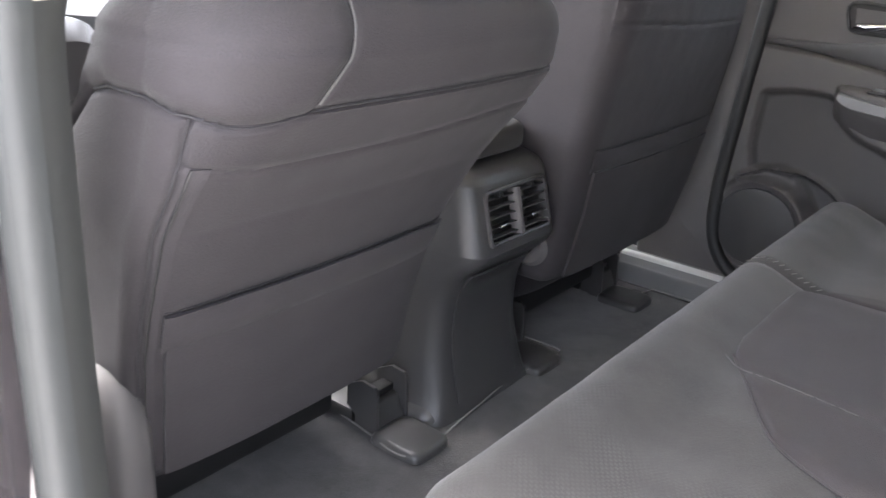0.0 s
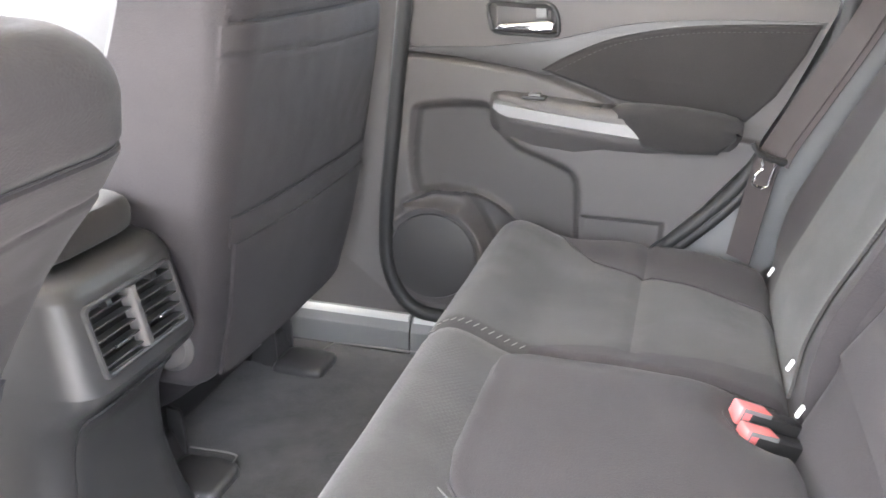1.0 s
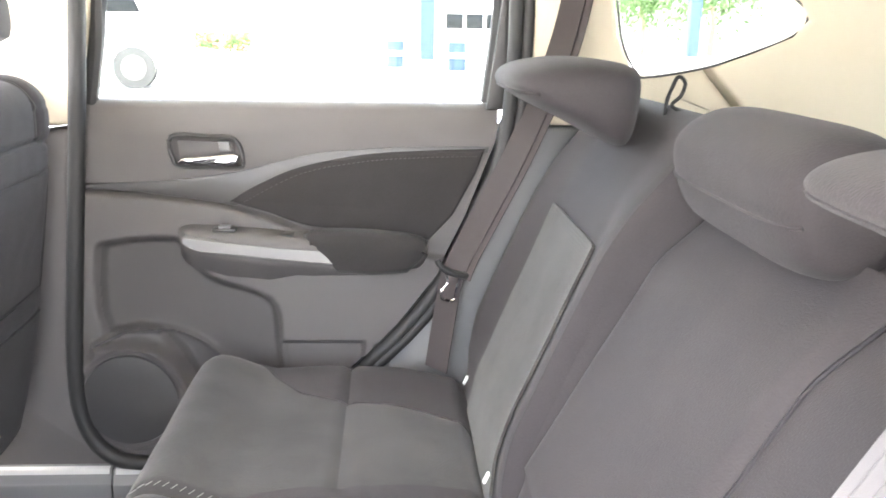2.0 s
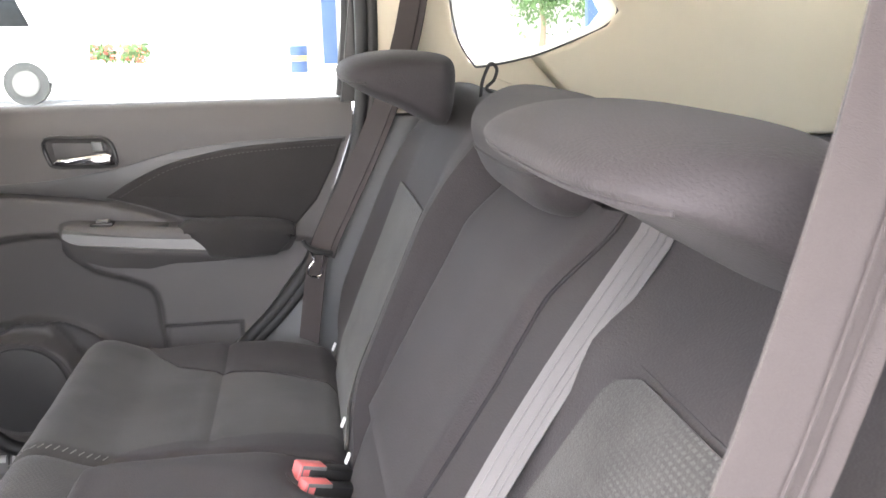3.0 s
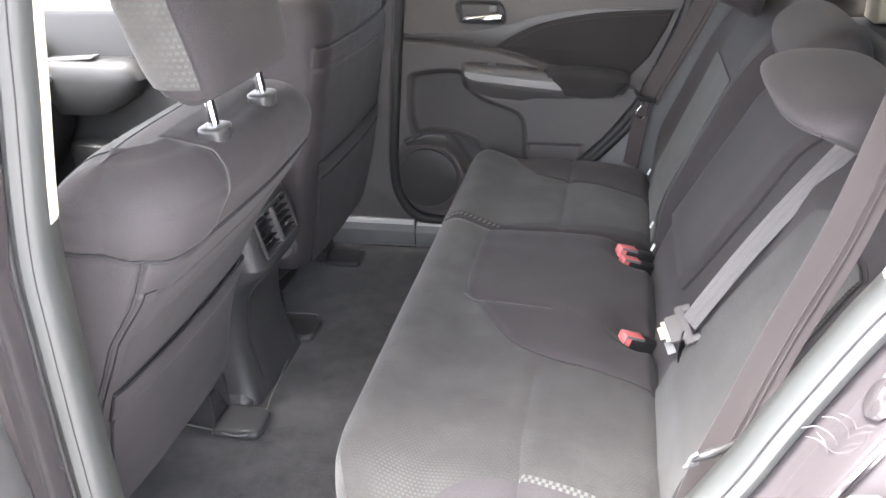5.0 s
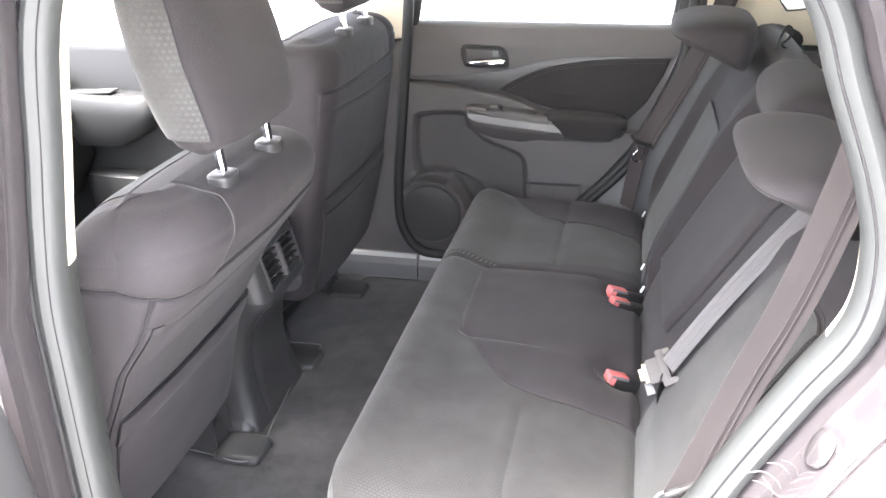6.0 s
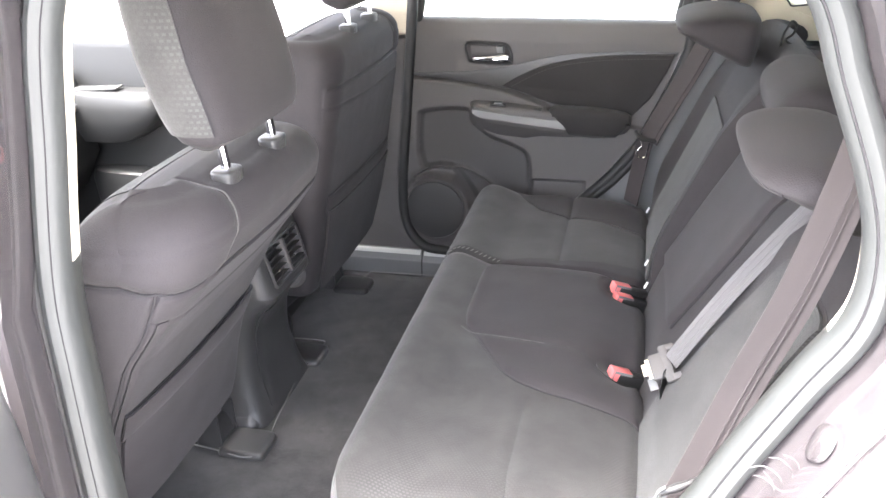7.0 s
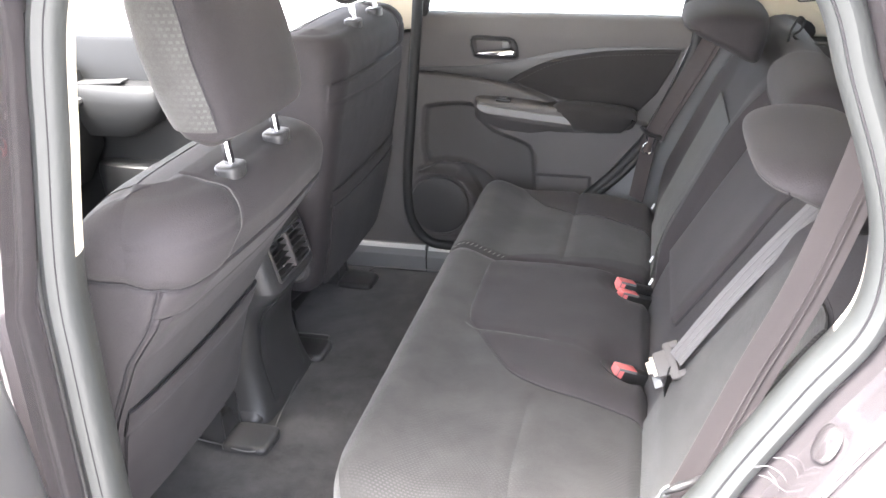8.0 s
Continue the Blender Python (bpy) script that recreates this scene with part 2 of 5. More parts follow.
def ribbon(pts, sides, width, thick=0.0016, curl=0.0):
    """Webbing along pts; sides: the way across its width at each point."""
    rings = []
    for p, s in zip(pts, sides):
        p, s = Vector([float(c) for c in p]), Vector([float(c) for c in s]).normalized()
        rings.append((p, s))
    out = []
    for i, (p, s) in enumerate(rings):
        a, b = rings[max(i - 1, 0)][0], rings[min(i + 1, len(rings) - 1)][0]
        nrm = (b - a).normalized().cross(s).normalized()
        h, t = width / 2, thick / 2
        prof = [(-h, -t), (-h * 0.8, -t * 1.4), (-h * 0.5, -t), (-h * 0.2, -t), (h * 0.2, -t), (h * 0.5, -t), (h * 0.8, -t * 1.4), (h, -t), (h, t), (h * 0.8, t * 1.4), (h * 0.5, t), (h * 0.2, t), (-h * 0.2, t), (-h * 0.5, t), (-h * 0.8, t * 1.4), (-h, t)]
        out.append([p + s * u + nrm * (w + curl * (1 - (u / h) ** 2)) for u, w in prof])
    return skin(out)


def slab(poly, y0, y1, r=0.0, seg=2):
    """A plate with an outline in x and z, from y0 to y1, its edges rounded."""
    bm = bmesh.new()
    f = bm.faces.new([bm.verts.new((float(x), y0, float(z))) for x, z in poly])
    g = bmesh.ops.extrude_face_region(bm, geom=[f])
    for v in g["geom"]:
        if isinstance(v, bmesh.types.BMVert):
            v.co.y = y1
    bmesh.ops.recalc_face_normals(bm, faces=bm.faces)
    if r:
        rim = [e for e in bm.edges if all(abs(v.co.y - y1) < 1e-6 for v in e.verts)]
        bmesh.ops.bevel(bm, geom=rim, offset=r, segments=seg, affect="EDGES", profile=0.5)
    return bm


def patch(rows, thick):
    """A sheet through rows of points, given a thickness along its normals."""
    bm = skin(rows, closed_ring=False)
    bmesh.ops.recalc_face_normals(bm, faces=bm.faces)
    bmesh.ops.solidify(bm, geom=bm.faces[:], thickness=thick)
    return bm


def join(*bms):
    out = bmesh.new()
    for b in bms:
        me = bpy.data.meshes.new("tmp")
        b.to_mesh(me)
        b.free()
        out.from_mesh(me)
        bpy.data.meshes.remove(me)
    return out


def ring(cx, cy, hx, hy, z, n=32, e=2.6, skew=None):
    """A rounded rectangle in x and y at height z."""
    out = []
    for k in range(n):
        a = 2 * math.pi * k / n
        c, s = math.cos(a), math.sin(a)
        out.append((cx + hx * math.copysign(abs(c) ** (2 / e), c), cy + hy * math.copysign(abs(s) ** (2 / e), s), z))
    return out


def lerp(tab, x):
    """The value at x between rows of (x, value)."""
    if x <= tab[0][0]:
        return tab[0][1]
    for (x0, v0), (x1, v1) in zip(tab, tab[1:]):
        if x <= x1:
            return v0 + (v1 - v0) * (x - x0) / (x1 - x0)
    return tab[-1][1]


def ease(a, b, x):
    t = min(max((x - a) / (b - a), 0.0), 1.0)
    return t * t * (3 - 2 * t)


# ---- the car's shell ----
OPENING = [(0.122, 0.60), (0.115, 0.72), (0.112, 0.84), (0.112, 0.98), (0.115, 1.08), (0.138, 1.22), (0.170, 1.373), (0.24, 1.46), (0.42, 1.495), (0.62, 1.478), (0.745, 1.437), (0.798, 1.382), (0.824, 1.319), (0.857, 1.238),
           (0.871, 1.18), (0.867, 1.12), (0.832, 1.056), (0.785, 0.965), (0.757, 0.905), (0.719, 0.836), (0.655, 0.71), (0.585, 0.57), (0.50, 0.485), (0.36, 0.455), (0.21, 0.462), (0.145, 0.51)]


def swept(outline, prof):
    """A moulding swept round a closed outline in x and z; prof: rows of (outwards, y)."""
    C = smooth_line(outline, 6, True)
    mid = np.mean(C, axis=0)
    rings = []
    for i, p in enumerate(C):
        d = C[(i + 1) % len(C)] - C[i - 1]
        n = np.array([d[1], -d[0]]) / np.linalg.norm(d)
        if np.dot(n, p - mid) < 0:
            n = -n
        rings.append([(p[0] + n[0] * o, y, p[1] + n[1] * o) for o, y in prof])
    return skin(rings, False, True)


near_side = thing("body_side_near", "mauve-grey metallic car body side with open rear doorway", "car body", kind="structure")
part("door_seal", swept(OPENING, [(0.0085, -0.782), (0.0075, -0.790), (0.0085, -0.798), (0.0115, -0.804), (0.0150, -0.807), (0.0170, -0.8045), (0.0190, -0.8075), (0.0260, -0.8110), (0.0330, -0.8085), (0.0380, -0.800), (0.0380, -0.77)]), SEAL, near_side, "grey ribbed rubber door seal")
part("door_jamb", swept(OPENING, [(0.035, -0.770), (0.036, -0.797), (0.040, -0.803), (0.0435, -0.818), (0.0440, -0.8235), (0.0475, -0.8285), (0.0482, -0.8375), (0.0500, -0.8420), (0.051, -0.848), (0.0535, -0.8575), (0.0565, -0.8635), (0.0600, -0.8650), (0.0630, -0.8625), (0.0650, -0.8580), (0.0680, -0.8590), (0.074, -0.8700), (0.10, -0.884), (0.18, -0.900), (0.30, -0.905), (0.30, -0.80)]), PAINT, near_side, "glossy mauve-grey painted door jamb")


def trimmed(prof, low, high):
    """The inner lining of the doorway between two heights."""
    bm = swept(OPENING, prof)
    bmesh.ops.delete(bm, geom=[f for f in bm.faces if not low <= f.calc_center_median().z <= high], context="FACES")
    return bm


LINING = [(0.0095, -0.790), (0.0095, -0.784), (0.010, -0.776), (0.012, -0.766), (0.016, -0.756), (0.050, -0.748), (0.11, -0.745)]
part("lining_upper", trimmed(LINING, 1.098, 2), BEIGE, near_side, "beige upper pillar lining")
part("lining_lower", trimmed(LINING, 0, 1.098), mat("lower_lining_plastic", (0.030, 0.031, 0.029), 0.45, 0, 0.12, 1200, 0.2, 0.07, 5, spec=0.4), near_side, "grey lower pillar lining")


def pillar_strip(prof):
    """The part of a swept moulding that runs up the pillar ahead of the doorway."""
    bm = swept(OPENING, prof)
    bmesh.ops.delete(bm, geom=[f for f in bm.faces if f.calc_center_median().x > 0.13 or f.calc_center_median().z > 1.40], context="FACES")
    return bm


part("pillar_tape", pillar_strip([(0.0655, -0.8575), (0.0665, -0.8605), (0.074, -0.8725), (0.0775, -0.8745), (0.079, -0.872)]), RUBBER, near_side, "black strip along the pillar")

# fine cord along the seal
part("seal_cord", swept(OPENING, [(0.0155, -0.8045), (0.0162, -0.8058), (0.0170, -0.8062), (0.0178, -0.8058), (0.0185, -0.8045)]), SEAM, near_side, "fine dark cord along the door seal")
part("gasket", pillar_strip([(0.0345, -0.796), (0.0355, -0.8035), (0.039, -0.807), (0.0425, -0.806), (0.042, -0.80)]), RUBBER, near_side, "black rubber lip")

# the near side beyond the doorway
part("rear_quarter", box(1.12, 1.95, -0.905, -0.72, 0.30, 1.10, 0.03), PAINT, near_side)
part("front_wing", box(-2.3, -1.16, -0.905, -0.74, 0.25, 1.00, 0.03), PAINT, near_side)
part("front_pillar", slab([(-0.03, 0.40), (0.075, 0.40), (0.072, 1.06), (0.11, 1.26), (0.15, 1.50), (0.09, 1.50), (0.03, 1.26), (-0.02, 1.06)], -0.86, -0.76, 0.01), PAINT, near_side)
part("rocker", box(-1.4, 1.0, -0.88, -0.69, 0.20, 0.385, 0.03), PAINT, near_side)
part("wheelhouse_trim", box(0.93, 1.95, -0.74, -0.705, 0.40, 1.10, 0.01), PLASTIC, near_side, "dark inner quarter trim")
part("rear_pillar", join(box(1.12, 1.95, -0.80, -0.72, 1.102, 1.185, 0.006), box(1.12, 1.95, -0.80, -0.72, 1.455, 1.56, 0.006), box(1.121, 1.215, -0.798, -0.722, 1.185, 1.455), box(1.70, 1.949, -0.798, -0.722, 1.185, 1.455)), BEIGE, near_side, "beige rear pillar lining")
part("quarter_glass", box(1.19, 1.72, -0.774, -0.770, 1.17, 1.47), GLASS_DARK, near_side, "dark rear quarter window glass")
part("roof_rail", box(-0.72, 1.9, -0.80, -0.62, 1.545, 1.61, 0.03), PAINT, near_side)
# striker, plug and peeling clear film on the jamb
part("plug", tube([(0.866, -0.836, 1.014), (0.8610, -0.836, 1.0166), (0.8590, -0.836, 1.0176)], [0.0185, 0.0178, 0.0130], 24), PAINT, near_side, "round painted body plug")


# loose clear film: raised wrinkles that catch the light
FILM = mat("clear_film", (0.13, 0.125, 0.13), 0.12, 0, 0.1, 300, 0.1, 0.2, 30, spec=0.8, coat=1.0)
for pts in ([(0.808, 0.982), (0.820, 0.985), (0.832, 0.978), (0.838, 0.968)], [(0.822, 0.995), (0.834, 0.994), (0.845, 0.980), (0.843, 0.962)],
            [(0.812, 0.974), (0.822, 0.972), (0.834, 0.962), (0.842, 0.957)], [(0.834, 1.000), (0.846, 0.994), (0.853, 0.976)], [(0.820, 0.980), (0.828, 0.970), (0.832, 0.958)]):
    part("film_wrinkle", tube(smooth_line([(x, -0.8380, z) for x, z in pts], 5), [0.0002 + 0.0005 * math.sin(math.pi * k / (5 * (len(pts) - 1))) for k in range(5 * (len(pts) - 1) + 1)], 6), PAINT, near_side, "wrinkle in peeling clear film")


def striker():
    """A latch striker on its plate, still wrapped in crumpled clear film."""
    s = thing("door_striker", "metal door striker wrapped in crumpled clear film on jamb", "door striker")
    m = pose(0.858, -0.886, 0.930, 0, 28, -12)
    oct_ = [(0.027 * math.cos(a), 0.027 * math.sin(a)) for a in np.linspace(radians(22.5), radians(382.5), 9)[:-1]]
    part("plate", turn(slab(oct_, 0.004, -0.004, 0.002), m), SILVER, s, "metal striker plate")
    lp = [(-0.012, -0.003, 0.012), (-0.014, -0.022, 0.012), (-0.016, -0.028, 0.005), (-0.016, -0.028, -0.005), (-0.014, -0.022, -0.012), (-0.012, -0.003, -0.012)]
    part("loop", turn(tube(smooth_line(lp, 5), 0.0045), m), SILVER, s, "metal loop")
    for sz in (0.012, -0.012):
        part("screw", turn(tube([(0.013, -0.003, sz), (0.013, -0.008, sz)], 0.006, 12), m), SILVER, s)
    bm = bmesh.new()
    bmesh.ops.create_icosphere(bm, subdivisions=4, radius=1.0)
    for v in bm.verts:
        p = v.co.copy()
        k = 1 + 0.35 * noise.noise(p * 1.7 + Vector((3, 1, 7))) + 0.20 * abs(noise.noise(p * 4.5))
        v.co = Vector((p.x * 0.023 * k - 0.002, min(p.y, 0.1) * 0.019 * k - 0.004, p.z * 0.022 * k))
    part("film_wrap", turn(bm, m), FILM, s, "crumpled clear protective film", 25)
    return s


striker()

far_side = thing("body_side_far", "grey and beige trimmed inner side of the car", "car body", kind="structure")
part("rocker", box(-1.4, 1.0, 0.70, 0.86, 0.20, 0.455, 0.02), PAINT, far_side)
SILL_PROF = smooth_line([(0.668, 0.400), (0.668, 0.440), (0.6705, 0.449), (0.678, 0.4655), (0.684, 0.4715), (0.70, 0.4735), (0.72, 0.474)], 4)
for xa, xb, up in ((-0.135, 0.113, 0.0), (0.116, 0.60, -0.0015)):
    part("sill_trim", skin([[(x, y, z + up) for y, z in SILL_PROF] + [(x, 0.72, 0.40)] for x in (xa, xa + 0.002, xb - 0.002, xb)]), SILL, far_side, "pale grey satin sill trim")
    # added strip: the sill edge's highlight as a bright colour, not a separate metal part
    part("sill_glint_strip", patch([[(x, y - 0.0012, z + up + 0.0012) for y, z in SILL_PROF[11:18]] for x in (xa + 0.004, xb - 0.004)], 0.0012), SILL_GLINT, far_side, "bright strip painted as the highlight on the sill edge")
pil = smooth_line([(-0.10, 0.40), (-0.115, 0.6), (-0.10, 0.8), (-0.03, 1.06)], 5)
pil2 = smooth_line([(0.088, 1.075), (0.066, 0.85), (0.055, 0.62), (0.085, 0.52), (0.13, 0.47)], 5)
part("pillar_trim_lower", slab([tuple(p) for p in pil] + [tuple(p) for p in pil2], 0.78, 0.695, 0.012, 3), PLASTIC_MID, far_side, "grey lower pillar trim")
part("pillar_trim_upper", slab([(-0.03, 1.064), (0.092, 1.082), (0.120, 1.25), (0.16, 1.45), (0.05, 1.47), (0.0, 1.3)], 0.76, 0.685, 0.012, 3), BEIGE, far_side, "beige upper pillar trim")
SEAL_LINE = [(0.128, 1.45), (0.106, 1.15), (0.078, 0.85), (0.062, 0.66), (0.072, 0.55), (0.12, 0.487), (0.2, 0.476)]
part("door_seal", tube([(x, 0.688, z) for x, z in smooth_line(SEAL_LINE, 8)], 0.014, 10), RUBBER, far_side, "black rubber door seal")
REAR_SEAL = [(0.40, 0.476), (0.46, 0.53), (0.535, 0.64), (0.62, 0.73), (0.685, 0.815), (0.735, 0.92), (0.788, 1.06), (0.80, 1.30), (0.78, 1.45)]
part("door_seal", tube([(x + 0.010, 0.684, z) for x, z in smooth_line(REAR_SEAL, 8)], 0.013, 10), RUBBER, far_side, "black rubber door seal")
part("door_seal", tube([(x + 0.029, 0.680, z) for x, z in smooth_line(REAR_SEAL, 8)], 0.010, 10), RUBBER, far_side, "black rubber door seal")
q = [(0.40, 0.44), (0.47, 0.53), (0.545, 0.64), (0.63, 0.73), (0.695, 0.815), (0.745, 0.92), (0.795, 1.06), (0.80, 1.085), (1.05, 1.085), (1.05, 0.44)]
part("quarter_trim_lower", slab(q, 0.78, 0.685, 0.01, 3), PLASTIC_PALE, far_side, "pale grey lower quarter trim")
part("quarter_trim_upper", slab([(0.805, 1.088), (0.812, 1.3), (0.80, 1.5), (1.30, 1.52), (1.10, 1.42), (0.972, 1.40), (0.964, 1.343), (0.978, 1.235), (1.008, 1.178), (1.03, 1.170), (1.122, 1.186), (1.20, 1.10), (1.20, 1.086)], 0.77, 0.68, 0.012, 3), BEIGE, far_side, "beige upper quarter trim")
part("rear_trim", slab([(1.204, 1.02), (1.204, 1.105), (1.128, 1.186), (1.20, 1.212), (1.262, 1.238), (1.284, 1.265), (1.268, 1.292), (1.216, 1.317), (1.104, 1.347), (1.104, 1.416), (1.304, 1.518), (1.9, 1.518), (1.9, 1.02)], 0.77, 0.66, 0.012, 3), BEIGE, far_side, "beige rear pillar trim")
part("rear_trim_lower", box(1.05, 1.95, 0.66, 0.78, 0.40, 1.016, 0.01), PLASTIC_MID, far_side)
part("window_gasket", tube([(x, 0.668, z) for x, z in smooth_line([(0.964, 1.343), (0.978, 1.235), (1.008, 1.178), (1.03, 1.170), (1.122, 1.186), (1.20, 1.212), (1.262, 1.238), (1.284, 1.265), (1.268, 1.292), (1.216, 1.317), (1.10, 1.347), (1.0, 1.37)], 6)], 0.0022), PLASTIC, far_side, "black quarter window gasket")
part("roof_rail", box(-0.72, 1.9, 0.62, 0.80, 1.50, 1.60, 0.03), BEIGE, far_side)
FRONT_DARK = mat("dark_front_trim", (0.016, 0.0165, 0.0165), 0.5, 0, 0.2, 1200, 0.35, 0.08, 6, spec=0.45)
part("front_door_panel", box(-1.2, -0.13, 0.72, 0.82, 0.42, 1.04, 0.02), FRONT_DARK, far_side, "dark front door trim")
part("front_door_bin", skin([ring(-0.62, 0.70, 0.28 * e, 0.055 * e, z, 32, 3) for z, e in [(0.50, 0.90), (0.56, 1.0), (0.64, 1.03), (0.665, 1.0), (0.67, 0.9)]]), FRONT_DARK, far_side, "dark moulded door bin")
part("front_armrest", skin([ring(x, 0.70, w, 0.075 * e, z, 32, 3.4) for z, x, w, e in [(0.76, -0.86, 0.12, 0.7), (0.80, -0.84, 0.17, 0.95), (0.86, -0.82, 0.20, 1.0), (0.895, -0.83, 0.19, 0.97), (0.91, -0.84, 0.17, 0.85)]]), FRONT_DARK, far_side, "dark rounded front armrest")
part("front_switch_plate", turn(box(-0.09, 0.09, -0.022, 0.022, -0.003, 0.004, 0.003), pose(-0.85, 0.675, 0.912, 0, -4, 0)), SILVER, far_side, "silver switch plate")
part("quarter_panel", box(0.42, 1.3, 0.79, 0.86, 0.38, 1.085, 0.02), PAINT, far_side, "mauve-grey outer quarter panel")
w1 = part("rear_door_glass", box(0.1, 0.79, 0.752, 0.756, 1.08, 1.47), GLASS, far_side, "lightly tinted rear door window glass")
w2 = part("quarter_glass", box(0.955, 1.45, 0.772, 0.776, 1.06, 1.5), GLASS, far_side, "lightly tinted rear quarter window glass")
for w in (w1, w2):
    w.visible_shadow = False

ceiling = tagged(part("ceiling", box(-0.70, 1.92, -0.66, 0.66, 1.525, 1.56, 0.012), BEIGE), "beige cloth car headliner", "ceiling", kind="structure")
roof = tagged(part("roof", box(-0.78, 1.98, -0.72, 0.72, 1.575, 1.61, 0.015), PAINT), "mauve-grey painted car roof panel", "roof", kind="structure")
tail = thing("tailgate", "beige lined tailgate closing the boot", "tailgate", kind="structure")
part("tailgate_lower", box(1.93, 1.98, -0.75, 0.75, 0.3, 1.08, 0.01), PLASTIC_MID, tail)
part("tailgate_pillar", box(1.90, 1.95, 0.55, 0.72, 1.06, 1.56, 0.01), BEIGE, tail)
tg = part("tailgate_glass", box(1.935, 1.942, -0.545, 0.545, 1.085, 1.52), GLASS_DARK, tail, "dark tinted tailgate glass")
part("tailgate_pillar", box(1.90, 1.95, -0.72, -0.55, 1.06, 1.56, 0.01), BEIGE, tail)
boot = tagged(part("boot_floor", box(1.0, 1.93, -0.68, 0.68, 0.62, 0.66, 0.01), CARPET), "dark carpeted boot floor", "boot floor", kind="structure")

# ---- floor ----
bm = bmesh.new()
nx, ny = 70, 56
V = []
for i in range(nx + 1):
    row = []
    for j in range(ny + 1):
        x, y = -0.75 + 1.25 * i / nx, -0.70 + 1.37 * j / ny
        z = 0.398 + 0.004 * noise.noise((x * 5, y * 5, 1)) + 0.0015 * noise.noise((x * 40, y * 40, 1))
        row.append(bm.verts.new((x, y, z)))
    V.append(row)
for i in range(nx):
    for j in range(ny):
        bm.faces.new((V[i][j], V[i + 1][j], V[i + 1][j + 1], V[i][j + 1]))
floor = tagged(part("floor", bm, CARPET), "worn dark grey carpet on the car floor", "carpet", kind="structure")
pan = tagged(part("floor_pan", box(-1.5, 1.93, -0.70, 0.70, 0.33, 0.385, 0.01), BLACK), "black painted floor pan", "floor", kind="structure")

# pale edging where the carpet is cut round the console and rail covers
edge = [(-0.19, -0.200), (-0.10, -0.212), (-0.040, -0.224), (-0.012, -0.216), (-0.004, -0.194), (-0.006, -0.155), (-0.017, -0.090), (-0.024, -0.020), (-0.033, 0.060), (-0.035, 0.115), (-0.031, 0.165), (-0.026, 0.230), (-0.038, 0.249), (-0.110, 0.247)]
part("carpet_edging", tube([(x, y, 0.4088) for x, y in smooth_line(edge, 6)], 0.0016, 6), EDGING, floor, "pale bound carpet edge")
edge = [(-0.10, 0.55), (-0.045, 0.615), (-0.035, 0.655), (0.25, 0.668)]
part("carpet_edging", tube([(x, y, 0.4075) for x, y in edge], 0.0018, 6), EDGING, floor, "pale bound carpet edge")


def rail_cover(x, y):
    """A forked post over the rail's end with a flat foot behind it; x is where post and foot meet."""
    c = thing("seat_rail_cover", "dark grey moulded cover on the seat rail end", "rail cover", "seat rail covers")
    side = [(x + 0.003, 0.402), (x + 0.004, 0.414), (x + 0.001, 0.481), (x - 0.004, 0.487), (x - 0.030, 0.490), (x - 0.060, 0.474), (x - 0.061, 0.438), (x - 0.049, 0.431), (x - 0.026, 0.402)]
    for a, b in ((y - 0.038, y - 0.031), (y + 0.031, y + 0.038)):
        part("cheek", slab(side, a, b, 0.0022), PLASTIC, c)
    part("face", slab([(x - 0.050, 0.402), (x + 0.002, 0.402), (x + 0.001, 0.414), (x - 0.012, 0.446), (x - 0.020, 0.450), (x - 0.050, 0.450)], y - 0.0308, y + 0.0308, 0.003), PLASTIC, c)
    part("slot", box(x - 0.048, x - 0.023, y - 0.0305, y + 0.0305, 0.4505, 0.462, 0.002), BLACK, c, "dark slot")
    part("rail", box(x - 0.35, x - 0.051, y - 0.036, y + 0.030, 0.4035, 0.4255, 0.003), BLACK, c, "black seat rail")
    part("rail_edge", box(x - 0.35, x - 0.051, y - 0.037, y + 0.031, 0.4257, 0.4295, 0.001), SILVER, c, "bare metal rail edge")
    part("foot", skin([ring(x + 0.048, y - 0.010 * k, 0.050 * e, 0.043 * e, z, 32, 6) for z, e, k in [(0.400, 1.02, 1.0), (0.406, 1.02, 1.0), (0.4105, 0.99, 0.9), (0.4135, 0.93, 0.8), (0.4148, 0.80, 0.8)]]), PLASTIC, c, "flat moulded foot")
    return c


rail_cover(-0.092, -0.168)
rail_cover(-0.106, 0.192)
rail_cover(-0.106, 0.575)

# ---- centre console ----
console = thing("centre_console", "dark plastic centre console with two rear air vents", "console")
P = smooth_line([(-0.030, 0.40, 0.118), (-0.040, 0.44, 0.106), (-0.056, 0.52, 0.097), (-0.054, 0.60, 0.094), (-0.036, 0.645, 0.093), (-0.004, 0.675, 0.0935), (0.006, 0.692, 0.094), (0.004, 0.706, 0.094), (-0.0165, 0.786, 0.092), (-0.024, 0.804, 0.090), (-0.036, 0.814, 0.088), (-0.075, 0.822, 0.086)], 7)
HOLE_Y, HOLE_LOW, HOLE_TOP = 0.068, 0.7125, 0.7855
rings = []
for x, z, w in P:
    half = [(-0.34, w), (x - 0.07, w + 0.010), (x - 0.035, w + 0.008), (x - 0.018, w + 0.003), (x - 0.007, w - 0.005), (x - 0.0015, w - 0.014), (x, HOLE_Y), (x + 0.0012, 0.03)]
    rings.append([(a, -y, z) for a, y in half] + [(a, y, z) for a, y in half[::-1]])
body = skin(rings, closed_ring=True)
bmesh.ops.delete(body, geom=[f for f in body.faces if abs(f.calc_center_median().y) < HOLE_Y - 0.001 and HOLE_LOW < f.calc_center_median().z < HOLE_TOP and f.calc_center_median().x > -0.03], context="FACES")
